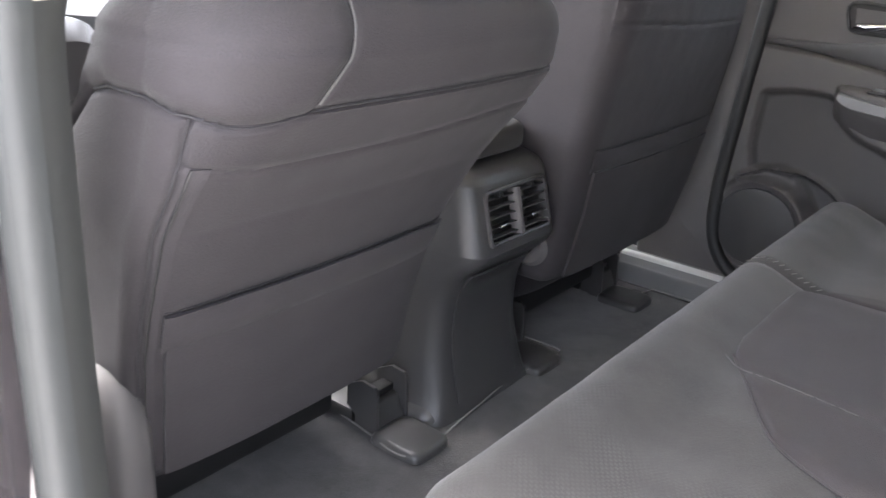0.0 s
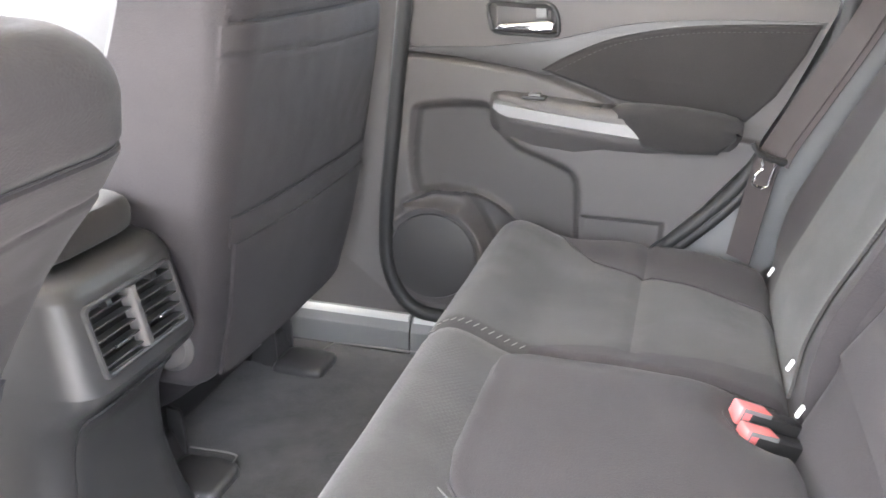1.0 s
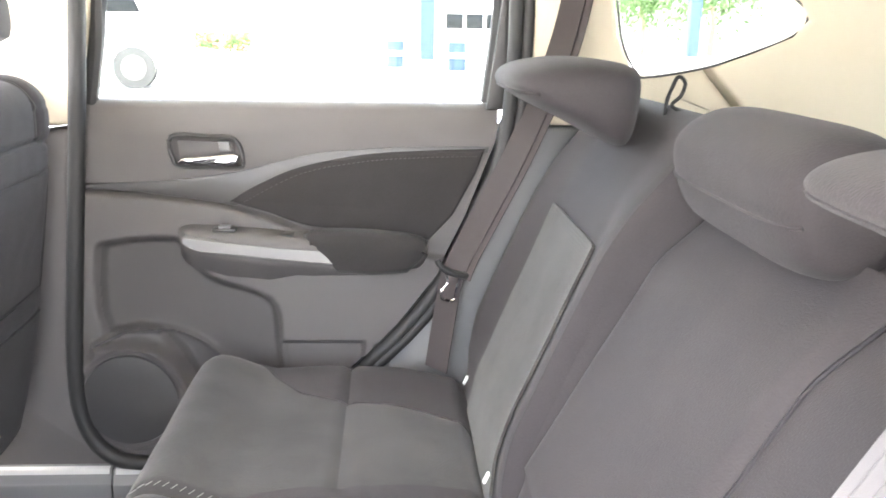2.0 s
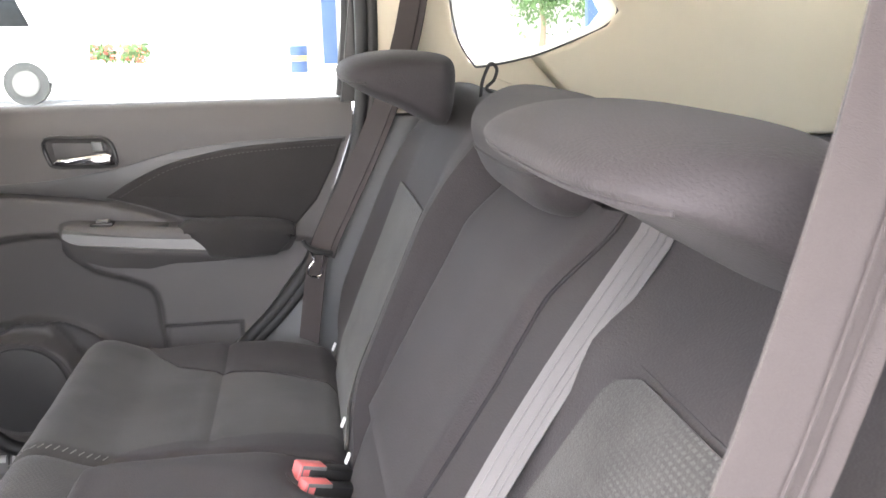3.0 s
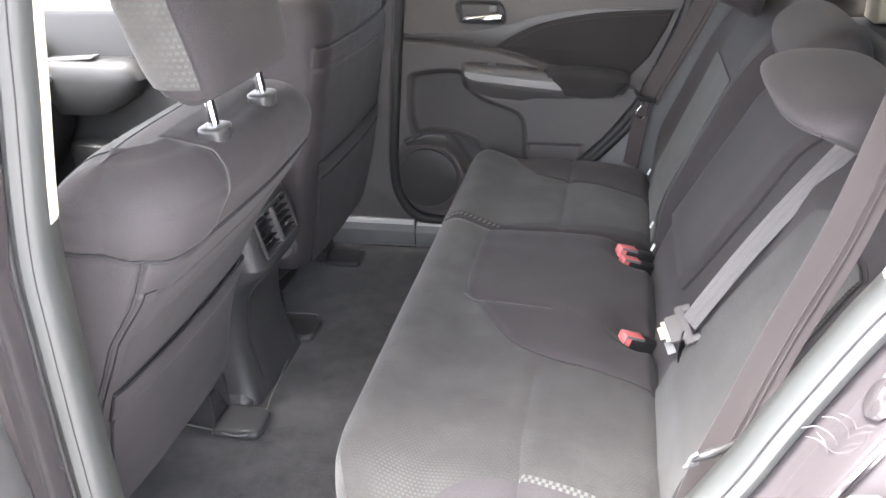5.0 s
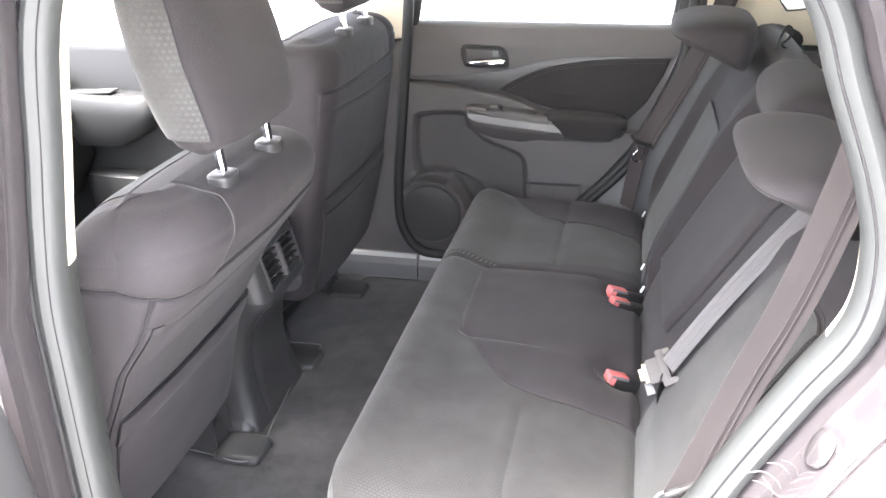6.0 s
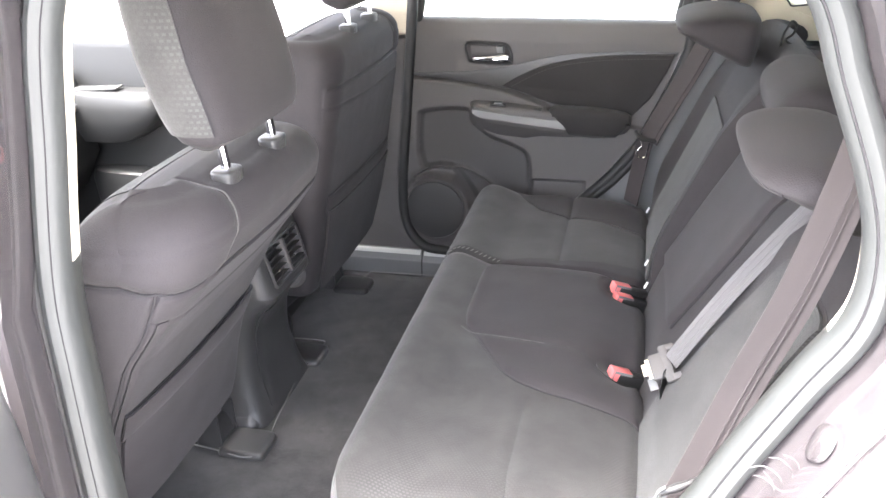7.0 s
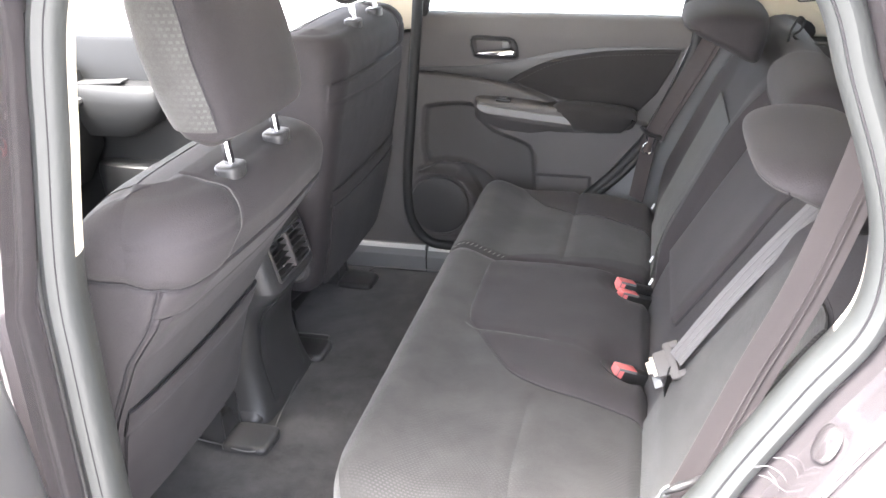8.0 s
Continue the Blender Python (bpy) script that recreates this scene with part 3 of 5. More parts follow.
part("console_body", body, PLASTIC, console, sharp=50)
part("armrest_lid", skin([ring(-0.195, 0, 0.145 * s, 0.090 * s2, z, 40, 5) for z, s, s2 in [(0.828, 0.96, 0.95), (0.832, 0.99, 0.99), (0.840, 1.0, 1.0), (0.852, 1.0, 1.0), (0.862, 0.985, 0.96), (0.868, 0.95, 0.88), (0.870, 0.85, 0.75)]]), CLOTH_DARK, console, "padded dark armrest lid")
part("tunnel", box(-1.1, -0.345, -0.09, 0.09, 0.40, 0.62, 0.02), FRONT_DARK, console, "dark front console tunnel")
m_vent = pose(-0.0065, 0, 0.749, 0, -14.5, 0)  # the panel leans forwards


def rounded(hy, hz, r, x, n=5):
    """A rounded rectangle in y and z."""
    out = []
    for cy, cz, a0 in ((hy - r, hz - r, 0), (r - hy, hz - r, 90), (r - hy, r - hz, 180), (hy - r, r - hz, 270)):
        out += [(x, cy + r * math.cos(radians(a0 + 90 * k / n)), cz + r * math.sin(radians(a0 + 90 * k / n))) for k in range(n + 1)]
    return out


part("vent_bezel", turn(skin([rounded(0.0745, 0.0435, 0.009, -0.002), rounded(0.0735, 0.0425, 0.008, 0.0028), rounded(0.0710, 0.0400, 0.007, 0.0040), rounded(0.0685, 0.0375, 0.006, 0.0026), rounded(0.0670, 0.0360, 0.005, -0.010)], caps=False), m_vent), PLASTIC, console, "dark moulded vent bezel")
part("vent_divider", turn(skin([[(x, sy * w, z) for x, sy, w in ((-0.012, -1, 0.0055), (0.003, -1, 0.0055), (0.0055, -1, 0.0035), (0.0055, 1, 0.0035), (0.003, 1, 0.0055), (-0.012, 1, 0.0055))] for z in (-0.0365, -0.020, 0.0, 0.020, 0.0365)]), m_vent), PLASTIC_MID, console, "grey vent divider")
part("vent_well", turn(join(box(-0.044, -0.040, -0.074, 0.074, -0.046, 0.044), box(-0.040, -0.006, -0.074, -0.0685, -0.046, 0.044), box(-0.040, -0.006, 0.0685, 0.074, -0.046, 0.044), box(-0.040, -0.0065, -0.0684, 0.0684, 0.0370, 0.044), box(-0.040, -0.0065, -0.0684, 0.0684, -0.046, -0.0385)), m_vent), BLACK, console, "black vent well")
for side in (-1, 1):
    for k in range(5):
        z = -0.0290 + k * 0.0145
        s = box(-0.012, 0.0025, min(side * 0.0085, side * 0.0668), max(side * 0.0085, side * 0.0668), -0.0011, 0.0011, 0.0005, 1)
        part("slat", turn(turn(s, pose(0, 0, z, 0, 5, 0)), m_vent), PLASTIC, console, "black vent slat")
    part("vent_tab", turn(box(0.0005, 0.0065, side * 0.038 - 0.013, side * 0.038 + 0.013, -0.0165, -0.0125, 0.001), m_vent), CHROME, console, "bright vent tab")
    part("vent_wheel", turn(tube([(-0.002, side * 0.038 - 0.004, 0.0325), (-0.002, side * 0.038 + 0.004, 0.0325)], 0.006, 14), m_vent), BLACK, console, "black vent wheel")

plate = [[(lerp([(p[1], p[0]) for p in P], z) + 0.0035 - 0.0035 * abs(t) ** 8, 0.073 * t, z) for t in np.linspace(-1, 1, 21)] for z in np.linspace(0.425, 0.655, 24)]
part("rear_plate", patch(plate, 0.003), PLASTIC, console, "smooth dark rear plate")
part("foot_flange", skin([ring(-0.095, 0.0, 0.062 * a, 0.132 * a2, z, 40, 4) for z, a, a2 in [(0.398, 1.0, 1.0), (0.408, 1.0, 1.0), (0.416, 0.93, 0.96), (0.425, 0.85, 0.90)]]), PLASTIC, console, "flared console foot")



console.location.y, console.scale.y = 0.016, 1.13  # set a little towards the far side

# ---- rear bench ----
Y_NEAR, Y_FAR, Y_SPLIT = -0.655, 0.655, 0.158


def cushion_z(x, y):
    """The height of the bench's sitting surface."""
    z = 0.690 + 0.006 * math.cos(6 * (x - 0.45))
    z -= 0.05 * max(0.0, (0.340 - x) / 0.055) ** 2.6
    z -= 0.022 * ease(0.60, 0.76, x) + 0.035 * ease(0.712, 0.742, x)
    z += 0.030 * ease(0.43, 0.33, x)
    for by in (0.092, -0.200):
        z -= 0.042 * math.exp(-(((x - 0.700) / 0.045) ** 2) - ((y - by) / 0.042) ** 2)
    z -= 0.007 * math.exp(-(((x - 0.545) / 0.007) ** 2)) * (1 - ease(-0.36, -0.31, y) * ease(0.20, 0.155, y))
    z -= 0.045 * max(0.0, (abs(y) - 0.565) / 0.09) ** 2
    z += 0.007 * ease(0.36, 0.46, x) * ease(-0.36, -0.27, y) * ease(0.16, 0.10, y)
    z += 0.008 * math.exp(-(((abs(y) - 0.56) / 0.05) ** 2)) * ease(0.40, 0.5, x)
    z -= 0.012 * math.exp(-((y - Y_SPLIT) / 0.008) ** 2)
    return z + 0.0012 * noise.noise((x * 18, y * 18, 3)) + 0.002 * noise.noise((x * 7, y * 7, 8))


def cushion_front(y):
    return 0.288 + 0.040 * max(0.0, (abs(y) - 0.50) / 0.155) ** 2.2


def cushion(y0, y1):
    rings = []
    n = max(10, int((y1 - y0) / 0.012))
    for i in range(n + 1):
        y = y0 + (y1 - y0) * i / n
        f = cushion_front(y)
        r = [(0.775, y, 0.50), (f + 0.06, y, 0.45), (f + 0.020, y, 0.47), (f + 0.006, y, 0.54), (f, y, 0.62), (f - 0.001, y, 0.660)]
        for k in range(46):
            s = k / 45
            x = f + (0.765 - f) * s
            r.append((x, y, cushion_z(max(x, 0.2885) if f < 0.29 else x, y) if k else 0.672))
        rings.append(r)
    # rounded ends
    def end(r, d):
        c = np.mean(np.array(r), axis=0)
        return [(c[0] + (p[0] - c[0]) * 0.985, p[1] + d, c[2] + (p[2] - c[2]) * 0.93) for p in r]
    return skin([end(rings[0], -0.010)] + rings + [end(rings[-1], 0.010)])


def on_cushion(xs, lo, hi, n, lift):
    return [[(x, lo(x) + (hi(x) - lo(x)) * j / n, cushion_z(x, lo(x) + (hi(x) - lo(x)) * j / n) + lift) for j in range(n + 1)] for x in xs]


def seam(pts, lift=0.0015, r=0.0012):
    return tube([(x, y, cushion_z(x, y) + lift) for x, y in smooth_line(pts, 8)], r, 5)


wide = thing("rear_bench_seat", "dark grey checked cloth rear bench, wide section", "car seat")
part("cushion", cushion(Y_NEAR, Y_SPLIT - 0.003), WEAVE, wide)
NEAR_CURVE = [(0.405, -0.135), (0.425, -0.165), (0.46, -0.225), (0.50, -0.285), (0.56, -0.318), (0.64, -0.334), (0.755, -0.350)]
FAR_CURVE = [(0.395, 0.080), (0.400, 0.118), (0.412, 0.137), (0.43, 0.147), (0.76, 0.150)]
CREASE = [(0.40, -0.150), (0.43, -0.168), (0.50, -0.176), (0.60, -0.186), (0.66, -0.205)]
panel = []
for i in range(61):
    x = 0.396 + 0.359 * i / 60
    lo, hi = lerp([(0.396, -0.080)] + NEAR_CURVE, x), lerp(FAR_CURVE, x)
    row = []
    for j in range(61):
        y = lo + (hi - lo) * j / 60
        edge = min(y - lo, hi - y, (x - 0.396) * 1.5)
        rise = 0.0015 + 0.0085 * math.sqrt(max(0.0, 1 - (1 - min(edge / 0.022, 1.0)) ** 2))
        rise -= 0.0035 * math.exp(-(((y - lerp(CREASE, x)) / 0.005) ** 2)) * ease(0.66, 0.60, x)
        rise -= 0.0030 * ease(lerp(CREASE, x), lerp(CREASE, x) - 0.06, y)
        row.append((x, y, cushion_z(x, y) + rise))
    panel.append(row)
part("centre_panel", patch(panel, 0.004), CLOTH, wide, "plain dark cloth centre seat panel")
part("piping", seam([(x, y) for x, y in NEAR_CURVE], 0.0035, 0.002), CLOTH, wide)
part("stitching", seam(CREASE[:4], 0.0072, 0.0007), THREAD, wide, "pale stitched crease")
part("outer_bolster", patch(on_cushion(np.linspace(0.42, 0.755, 30), lambda x: -0.652, lambda x: lerp([(0.42, -0.650), (0.45, -0.622), (0.48, -0.606), (0.55, -0.600), (0.76, -0.632)], x), 8, 0.0028), 0.004), CLOTH, wide, "plain dark cloth side bolster")
edge_y = [(0.42, -0.650), (0.45, -0.622), (0.48, -0.606), (0.55, -0.600), (0.76, -0.632)]
part("check_band", patch(on_cushion(np.linspace(0.548, 0.737, 30), lambda x: lerp(edge_y, x) + 0.0002, lambda x: lerp(edge_y, x) + 0.0092, 3, 0.0022), 0.002), WEAVE_BAND, wide, "pale checked edge band")
narrow = thing("rear_bench_seat", "dark grey checked cloth rear bench, narrow section", "car seat")
part("cushion", cushion(Y_SPLIT + 0.003, Y_FAR), WEAVE, narrow)
part("outer_bolster", patch(on_cushion(np.linspace(0.39, 0.755, 34), lambda x: lerp([(0.39, 0.62), (0.43, 0.54), (0.47, 0.485), (0.53, 0.455), (0.60, 0.448), (0.76, 0.415)], x), lambda x: 0.652, 14, 0.0028), 0.004), CLOTH, narrow, "plain dark cloth side bolster")
part("inner_panel", patch(on_cushion(np.linspace(0.425, 0.755, 30), lambda x: 0.164, lambda x: lerp([(0.42, 0.166), (0.45, 0.186), (0.50, 0.200), (0.60, 0.205), (0.76, 0.235)], x), 8, 0.0028), 0.004), CLOTH, narrow, "plain dark cloth inner bolster")
for i, x in enumerate(np.linspace(0.300, 0.415, 13)):
    y = Y_SPLIT + 0.003
    part("stitch", tube([(x, y - 0.004, cushion_z(x, y) + 0.0135), (x + 0.005, y + 0.005, cushion_z(x, y) + 0.0135)], 0.0007, 5), THREAD_PALE, narrow, "pale thread stitch")


# backrests
def back_x(y, z):
    """The front face of the backrests: the wide one leans back further than the narrow one."""
    if y > 0.142:
        x = 0.735 + 0.43 * (z - 0.69) + 0.025 * ease(1.04, 1.15, z)
        x -= 0.028 * ease(0.45, 0.9, min(abs((y - 0.40) / 0.26), 1.0)) * ease(0.66, 0.80, z) * (1 - 0.6 * ease(0.98, 1.1, z))
    else:
        x = 0.735 + 0.55 * (z - 0.69) + 0.030 * ease(0.99, 1.065, z)
        x -= 0.016 * ease(-0.56, -0.66, y) * ease(0.66, 0.80, z)
    x += 0.03 * max(0.0, ((y if y > 0 else -y - 0.04) - 0.60) / 0.06) ** 2
    x += 0.015 * max(0.0, (0.72 - z) / 0.08)
    return x + 0.0015 * noise.noise((y * 9, z * 9, 5))


def backrest(y0, y1, top, r=0.02):
    rings = []
    n = max(10, int((y1 - y0) / 0.012))
    for i in range(n + 1):
        y = y0 + (y1 - y0) * i / n
        e = min(1.0, min(y - y0, y1 - y) / r)
        inset = r * (1 - math.sqrt(max(0.0, 1 - (1 - e) ** 2)))
        row = []
        for k in range(40):
            z = 0.625 + (top - 0.625) * k / 39
            row.append((back_x(y, z) + inset * 1.2, y, z))
        bx = back_x(y, top)
        for a in range(1, 9):
            t = math.pi * a / 8
            row.append((bx + inset * 1.2 + 0.042 * (1 - math.cos(t)), y, top - inset * 0.6 + 0.030 * math.sin(t)))
        row.append((bx + 0.04, y, 0.85))
        row.append((0.87, y, 0.62))
        rings.append(row)
    return skin(rings)


def on_back(zs, lo, hi, n, lift):
    return [[(back_x(lo(z) + (hi(z) - lo(z)) * j / n, z) - lift, lo(z) + (hi(z) - lo(z)) * j / n, z) for j in range(n + 1)] for z in zs]


part("backrest", backrest(0.148, 0.655, 1.115), CLOTH, narrow, "plain dark cloth backrest")
part("back_insert", patch(on_back(np.linspace(0.66, 0.985, 30), lambda z: lerp([(0.66, 0.205), (0.75, 0.222), (0.985, 0.249)], z), lambda z: lerp([(0.66, 0.50), (0.8, 0.520), (0.985, 0.532)], z), 20, 0.002), 0.004), WEAVE_BACK, narrow, "checked cloth backrest insert")
part("backrest", backrest(-0.735, 0.142, 1.095), CLOTH, wide, "plain dark cloth backrest")
INSERT_EDGE = [(0.66, -0.6085), (1.004, -0.6085)]
part("back_insert", patch(on_back(np.linspace(0.66, 1.004, 34), lambda z: lerp(INSERT_EDGE, z), lambda z: lerp([(0.66, -0.330), (0.85, -0.352), (0.985, -0.385), (1.0, -0.400), (1.004, -0.42)], z), 28, 0.002), 0.004), WEAVE_BACK, wide, "checked cloth backrest insert")
part("check_band", patch(on_back(np.linspace(0.70, 0.994, 40), lambda z: -0.6080, lambda z: -0.5992, 3, 0.0030), 0.002), WEAVE_BAND_BACK, wide, "pale checked edge band")
part("insert_seam", tube([(back_x(-0.611, z) + 0.0006, -0.611, z) for z in np.linspace(0.68, 1.006, 24)] + [(back_x(y, 1.007) + 0.0002, y, 1.007) for y in np.linspace(-0.611, -0.40, 14)], 0.0008, 5), SEAM, wide)
# folded armrest: its edges run from the cushion up to the centre headrest
ARM_LOW, ARM_HIGH = 0.752, 1.072


def arm_near(z):
    return lerp([(0.752, -0.163), (0.92, -0.198), (1.072, -0.206)], z)


arm = []
for i in range(41):
    z = ARM_LOW + (ARM_HIGH - ARM_LOW) * i / 40
    row = []
    for j in range(37):
        y = arm_near(z) + (0.134 - arm_near(z)) * j / 36
        edge = min(y - arm_near(z), 0.134 - y, (z - ARM_LOW) * 1.1)
        row.append((back_x(y, z) - 0.001 - 0.011 * math.sqrt(max(0.0, 1 - (1 - min(edge / 0.020, 1.0)) ** 2)), y, z))
    arm.append(row)
part("armrest", patch(arm, 0.004), CLOTH, wide, "plain dark cloth folded armrest panel")
part("armrest_seam", tube([(back_x(arm_near(z), z) - 0.001, arm_near(z) - 0.002, z) for z in np.linspace(ARM_LOW, ARM_HIGH, 24)], 0.0018, 5), SEAM, wide)
part("armrest_seam", tube([(back_x(y, ARM_LOW) - 0.001, y, ARM_LOW - 0.002) for y in np.linspace(arm_near(ARM_LOW), 0.13, 16)], 0.0018, 5), SEAM, wide)
part("armrest_seam", tube([(back_x(y, z) - 0.0125, y, z) for y, z in zip(np.linspace(-0.118, -0.150, 20), np.linspace(ARM_LOW + 0.03, ARM_HIGH - 0.01, 20))], 0.0009, 5), SEAM, wide)


def headrest(y, parent, half, prof, label, power=4.0):
    """A low rear headrest: a rounded wedge, prof its outline in x and z, that juts forwards over the backrest."""
    C = smooth_line(prof, 6, True)
    mid = np.mean(C, axis=0)
    rings = []
    for i in range(49):
        u = -1 + 2 * i / 48
        u = math.sin(u * math.pi / 2) if abs(u) < 1 else u
        e = max((1 - abs(u) ** power) ** (1 / power), 0.0) if abs(u) < 1 else 0.0
        k = 0.04 + 0.96 * e
        rings.append([(mid[0] + (p[0] - mid[0]) * (0.06 + 0.94 * e), y + u * half, mid[1] + (p[1] - mid[1]) * k) for p in C])
    ob = part("headrest", skin(rings), CLOTH, parent, label)
    lip = [rings[i][len(C) - 2] for i in range(5, 44)]
    part("headrest_piping", tube(lip, 0.0022, 6), CLOTH, ob)
    return ob


headrest(0.392, narrow, 0.134, [(0.750, 1.176), (0.765, 1.196), (0.82, 1.207), (0.88, 1.205), (0.912, 1.192), (0.914, 1.150), (0.905, 1.108), (0.885, 1.101), (0.83, 1.128), (0.775, 1.154)], "plain dark cloth low headrest")
headrest(-0.449, wide, 0.157, [(0.810, 1.164), (0.822, 1.178), (0.858, 1.187), (0.91, 1.187), (0.944, 1.178), (0.957, 1.150), (0.953, 1.110), (0.930, 1.098), (0.880, 1.128), (0.832, 1.150)], "plain dark cloth low headrest", 3.4)
headrest(-0.010, wide, 0.152, [(0.893, 1.115), (0.902, 1.148), (0.94, 1.170), (0.985, 1.165), (1.005, 1.13), (0.998, 1.075), (0.965, 1.050), (0.915, 1.062)], "plain dark cloth centre headrest", 5.0)

# child seat anchor tags in the gap of the bench
for y in (0.535, 0.222, 0.112):
    t = tagged(part("anchor_tag", turn(box(-0.002, 0.002, -0.004, 0.004, -0.0075, 0.0075, 0.0015), pose(0.728, y, 0.696, 0, 24, 0)), WHITE), "small white child seat anchor tag in seat gap", "tag", "anchor tags")


# buckles
def buckle(x, y, z, rz, tilt):
    b = thing("seat_belt_buckle", "black seat belt buckle with red button on the rear seat", "belt buckle", "rear belt buckles")
    m = pose(x, y, z, 0, tilt, rz)
    part("housing", turn(box(-0.010, 0.060, -0.013, 0.013, -0.017, 0.010, 0.004), m), BLACK, b)
    part("button", turn(box(-0.0235, 0.016, -0.0112, 0.0112, -0.008, 0.0138, 0.003), m), RED, b, "worn red release button")
    part("rim", turn(join(box(-0.020, 0.014, 0.0106, 0.0125, 0.0085, 0.0132, 0.0005), box(-0.020, 0.014, -0.0125, -0.0106, 0.0085, 0.0132, 0.0005), box(0.0122, 0.0140, -0.0105, 0.0105, 0.0085, 0.0131, 0.0005), box(-0.0200, -0.0185, -0.0122, -0.0108, -0.010, 0.0084, 0.0003), box(-0.0200, -0.0185, 0.0108, 0.0122, -0.010, 0.0084, 0.0003)), m), PLASTIC_PALE, b, "pale buckle rim")
    return b


buckle(0.680, 0.108, 0.682, 24, 20)
buckle(0.686, 0.076, 0.674, 24, 20)
buckle(0.690, -0.200, 0.668, 24, 22)
for y in (0.092, -0.208):
    tagged(part("buckle_recess", patch([[(0.680 + 0.031 * math.cos(a) * s, y + 0.026 * math.sin(a) * s, cushion_z(0.680 + 0.031 * math.cos(a) * s, y + 0.026 * math.sin(a) * s) + 0.0112) for a in np.linspace(0, 2 * math.pi, 25)] for s in (0.05, 0.5, 0.9, 1.0)], 0.002), CLOTH_DARK, wide, "dark recess for the buckles"))


# centre belt
mid_belt = thing("centre_seat_belt", "grey seat belt lying diagonally across the rear backrest", "seat belt")
c0, c1 = Vector((0.961, -0.3015, 1.0715)), Vector((0.762, -0.350, 0.796))
cl = [c0 + (c0 - c1).normalized() * 0.045 + Vector((-0.004, 0, 0.008))] + [c0.lerp(c1, s) + Vector((-0.006, 0, 0.004)) * math.sin(math.pi * s) for s in np.linspace(0, 1, 14)]
across = [Vector((0.58, -0.74, -0.34)).lerp(Vector((0.50, -0.80, -0.20)), i / (len(cl) - 1)) for i in range(len(cl))]
part("webbing", ribbon(cl, across, 0.030), BELT_PALE, mid_belt)
for s in (-0.25, 0.08, 0.30):
    part("rib", tube([Vector(p) + w.normalized() * 0.030 * s + Vector((-0.0004, -0.0003, 0.0004)) for p, w in zip(cl, across)], 0.0009, 5), BELT_PALE, mid_belt)
ct = thing("belt_tongue", "grey belt tongue with metal blade at seat gap", "belt tongue", "belt tongues")
gz = Vector((-0.30, -0.62, 0.72)).normalized()
gx = (Vector((-0.86, 0.0, -0.50)) - gz * gz.dot(Vector((-0.86, 0.0, -0.50)))).normalized()
gm = Matrix((gx, gz.cross(gx), gz)).transposed().to_4x4()
gm.translation = Vector((0.752, -0.340, 0.783))
part("grip", turn(join(box(-0.014, 0.002, -0.031, 0.031, -0.006, 0.006, 0.005), box(-0.006, 0.020, -0.021, 0.021, -0.005, 0.005, 0.004), box(-0.024, -0.008, -0.030, -0.018, -0.0055, 0.0055, 0.004), box(-0.024, -0.008, 0.018, 0.030, -0.0055, 0.0055, 0.004)), gm), PLASTIC_MID, ct, "grey moulded grip")
part("blade", turn(join(box(0.014, 0.030, -0.010, -0.004, -0.0014, 0.0014), box(0.014, 0.030, 0.004, 0.010, -0.0014, 0.0014), box(0.025, 0.033, -0.0098, 0.0098, -0.0013, 0.0013), box(0.010, 0.026, -0.016, 0.016, -0.0012, 0.0012)), gm), CHROME, ct, "bare metal latch blade")
lab = [c1 + Vector((-0.004, 0.004, -0.012)), c1 + Vector((-0.008, 0.006, -0.045)), c1 + Vector((-0.002, 0.004, -0.085)), c1 + Vector((0.01, 0.0, -0.13))]
part("lower_webbing", ribbon(lab, [Vector((0.30, 0.8, 0.1))] * 4, 0.030), BLACK, mid_belt)
lm = gm.copy()
lm.translation = Vector((0.739, -0.350, 0.752))
part("belt_label", turn(box(-0.007, 0.006, -0.011, 0.009, -0.001, 0.001, 0.001), lm), PLASTIC_PALE, mid_belt, "pale sewn belt label")

# near shoulder belt
near_belt = thing("shoulder_seat_belt", "brown-grey seat belt running down from the pillar to its floor anchor", "seat belt")
bl = smooth_line([(0.925, -0.640, 1.50), (0.905, -0.660, 1.30), (0.893, -0.668, 1.215), (0.862, -0.662, 1.08), (0.825, -0.655, 0.965), (0.785, -0.674, 0.86), (0.757, -0.690, 0.79), (0.74, -0.69, 0.70)], 5)
sd = [Vector((0.93, -0.30, -0.25)).lerp(Vector((0.90, -0.10, -0.40)), i / (len(bl) - 1)) for i in range(len(bl))]
part("webbing", ribbon(bl, sd, 0.041, 0.0030, -0.0028), BELT, near_belt)
for s in (0.10, 0.26):
    part("rib", tube([Vector(p) + w.normalized() * 0.039 * s + Vector((-0.0008, -0.0024, 0)) for p, w in zip(bl, sd)], 0.0009, 5), BELT, near_belt)
part("anchor_bar", tube(smooth_line([(0.742, -0.704, 0.834), (0.762, -0.700, 0.842), (0.784, -0.688, 0.846), (0.806, -0.668, 0.842)], 4), [0.0042] * 3 + [0.0052, 0.0056] + [0.0046] * 7 + [0.0052], 10), PLASTIC, near_belt, "grey belt anchor bar")
part("anchor_hook", tube(smooth_line([(0.747, -0.708, 0.846), (0.740, -0.709, 0.840), (0.738, -0.707, 0.830), (0.735, -0.706, 0.824), (0.749, -0.700, 0.828)], 4), 0.0021, 6), PLASTIC_PALE, near_belt, "pale plastic hook")
part("anchor_bolt", tube([(0.7885, -0.690, 0.8495), (0.7875, -0.692, 0.8525)], 0.0028, 12), CHROME, near_belt, "small bright anchor bolt")

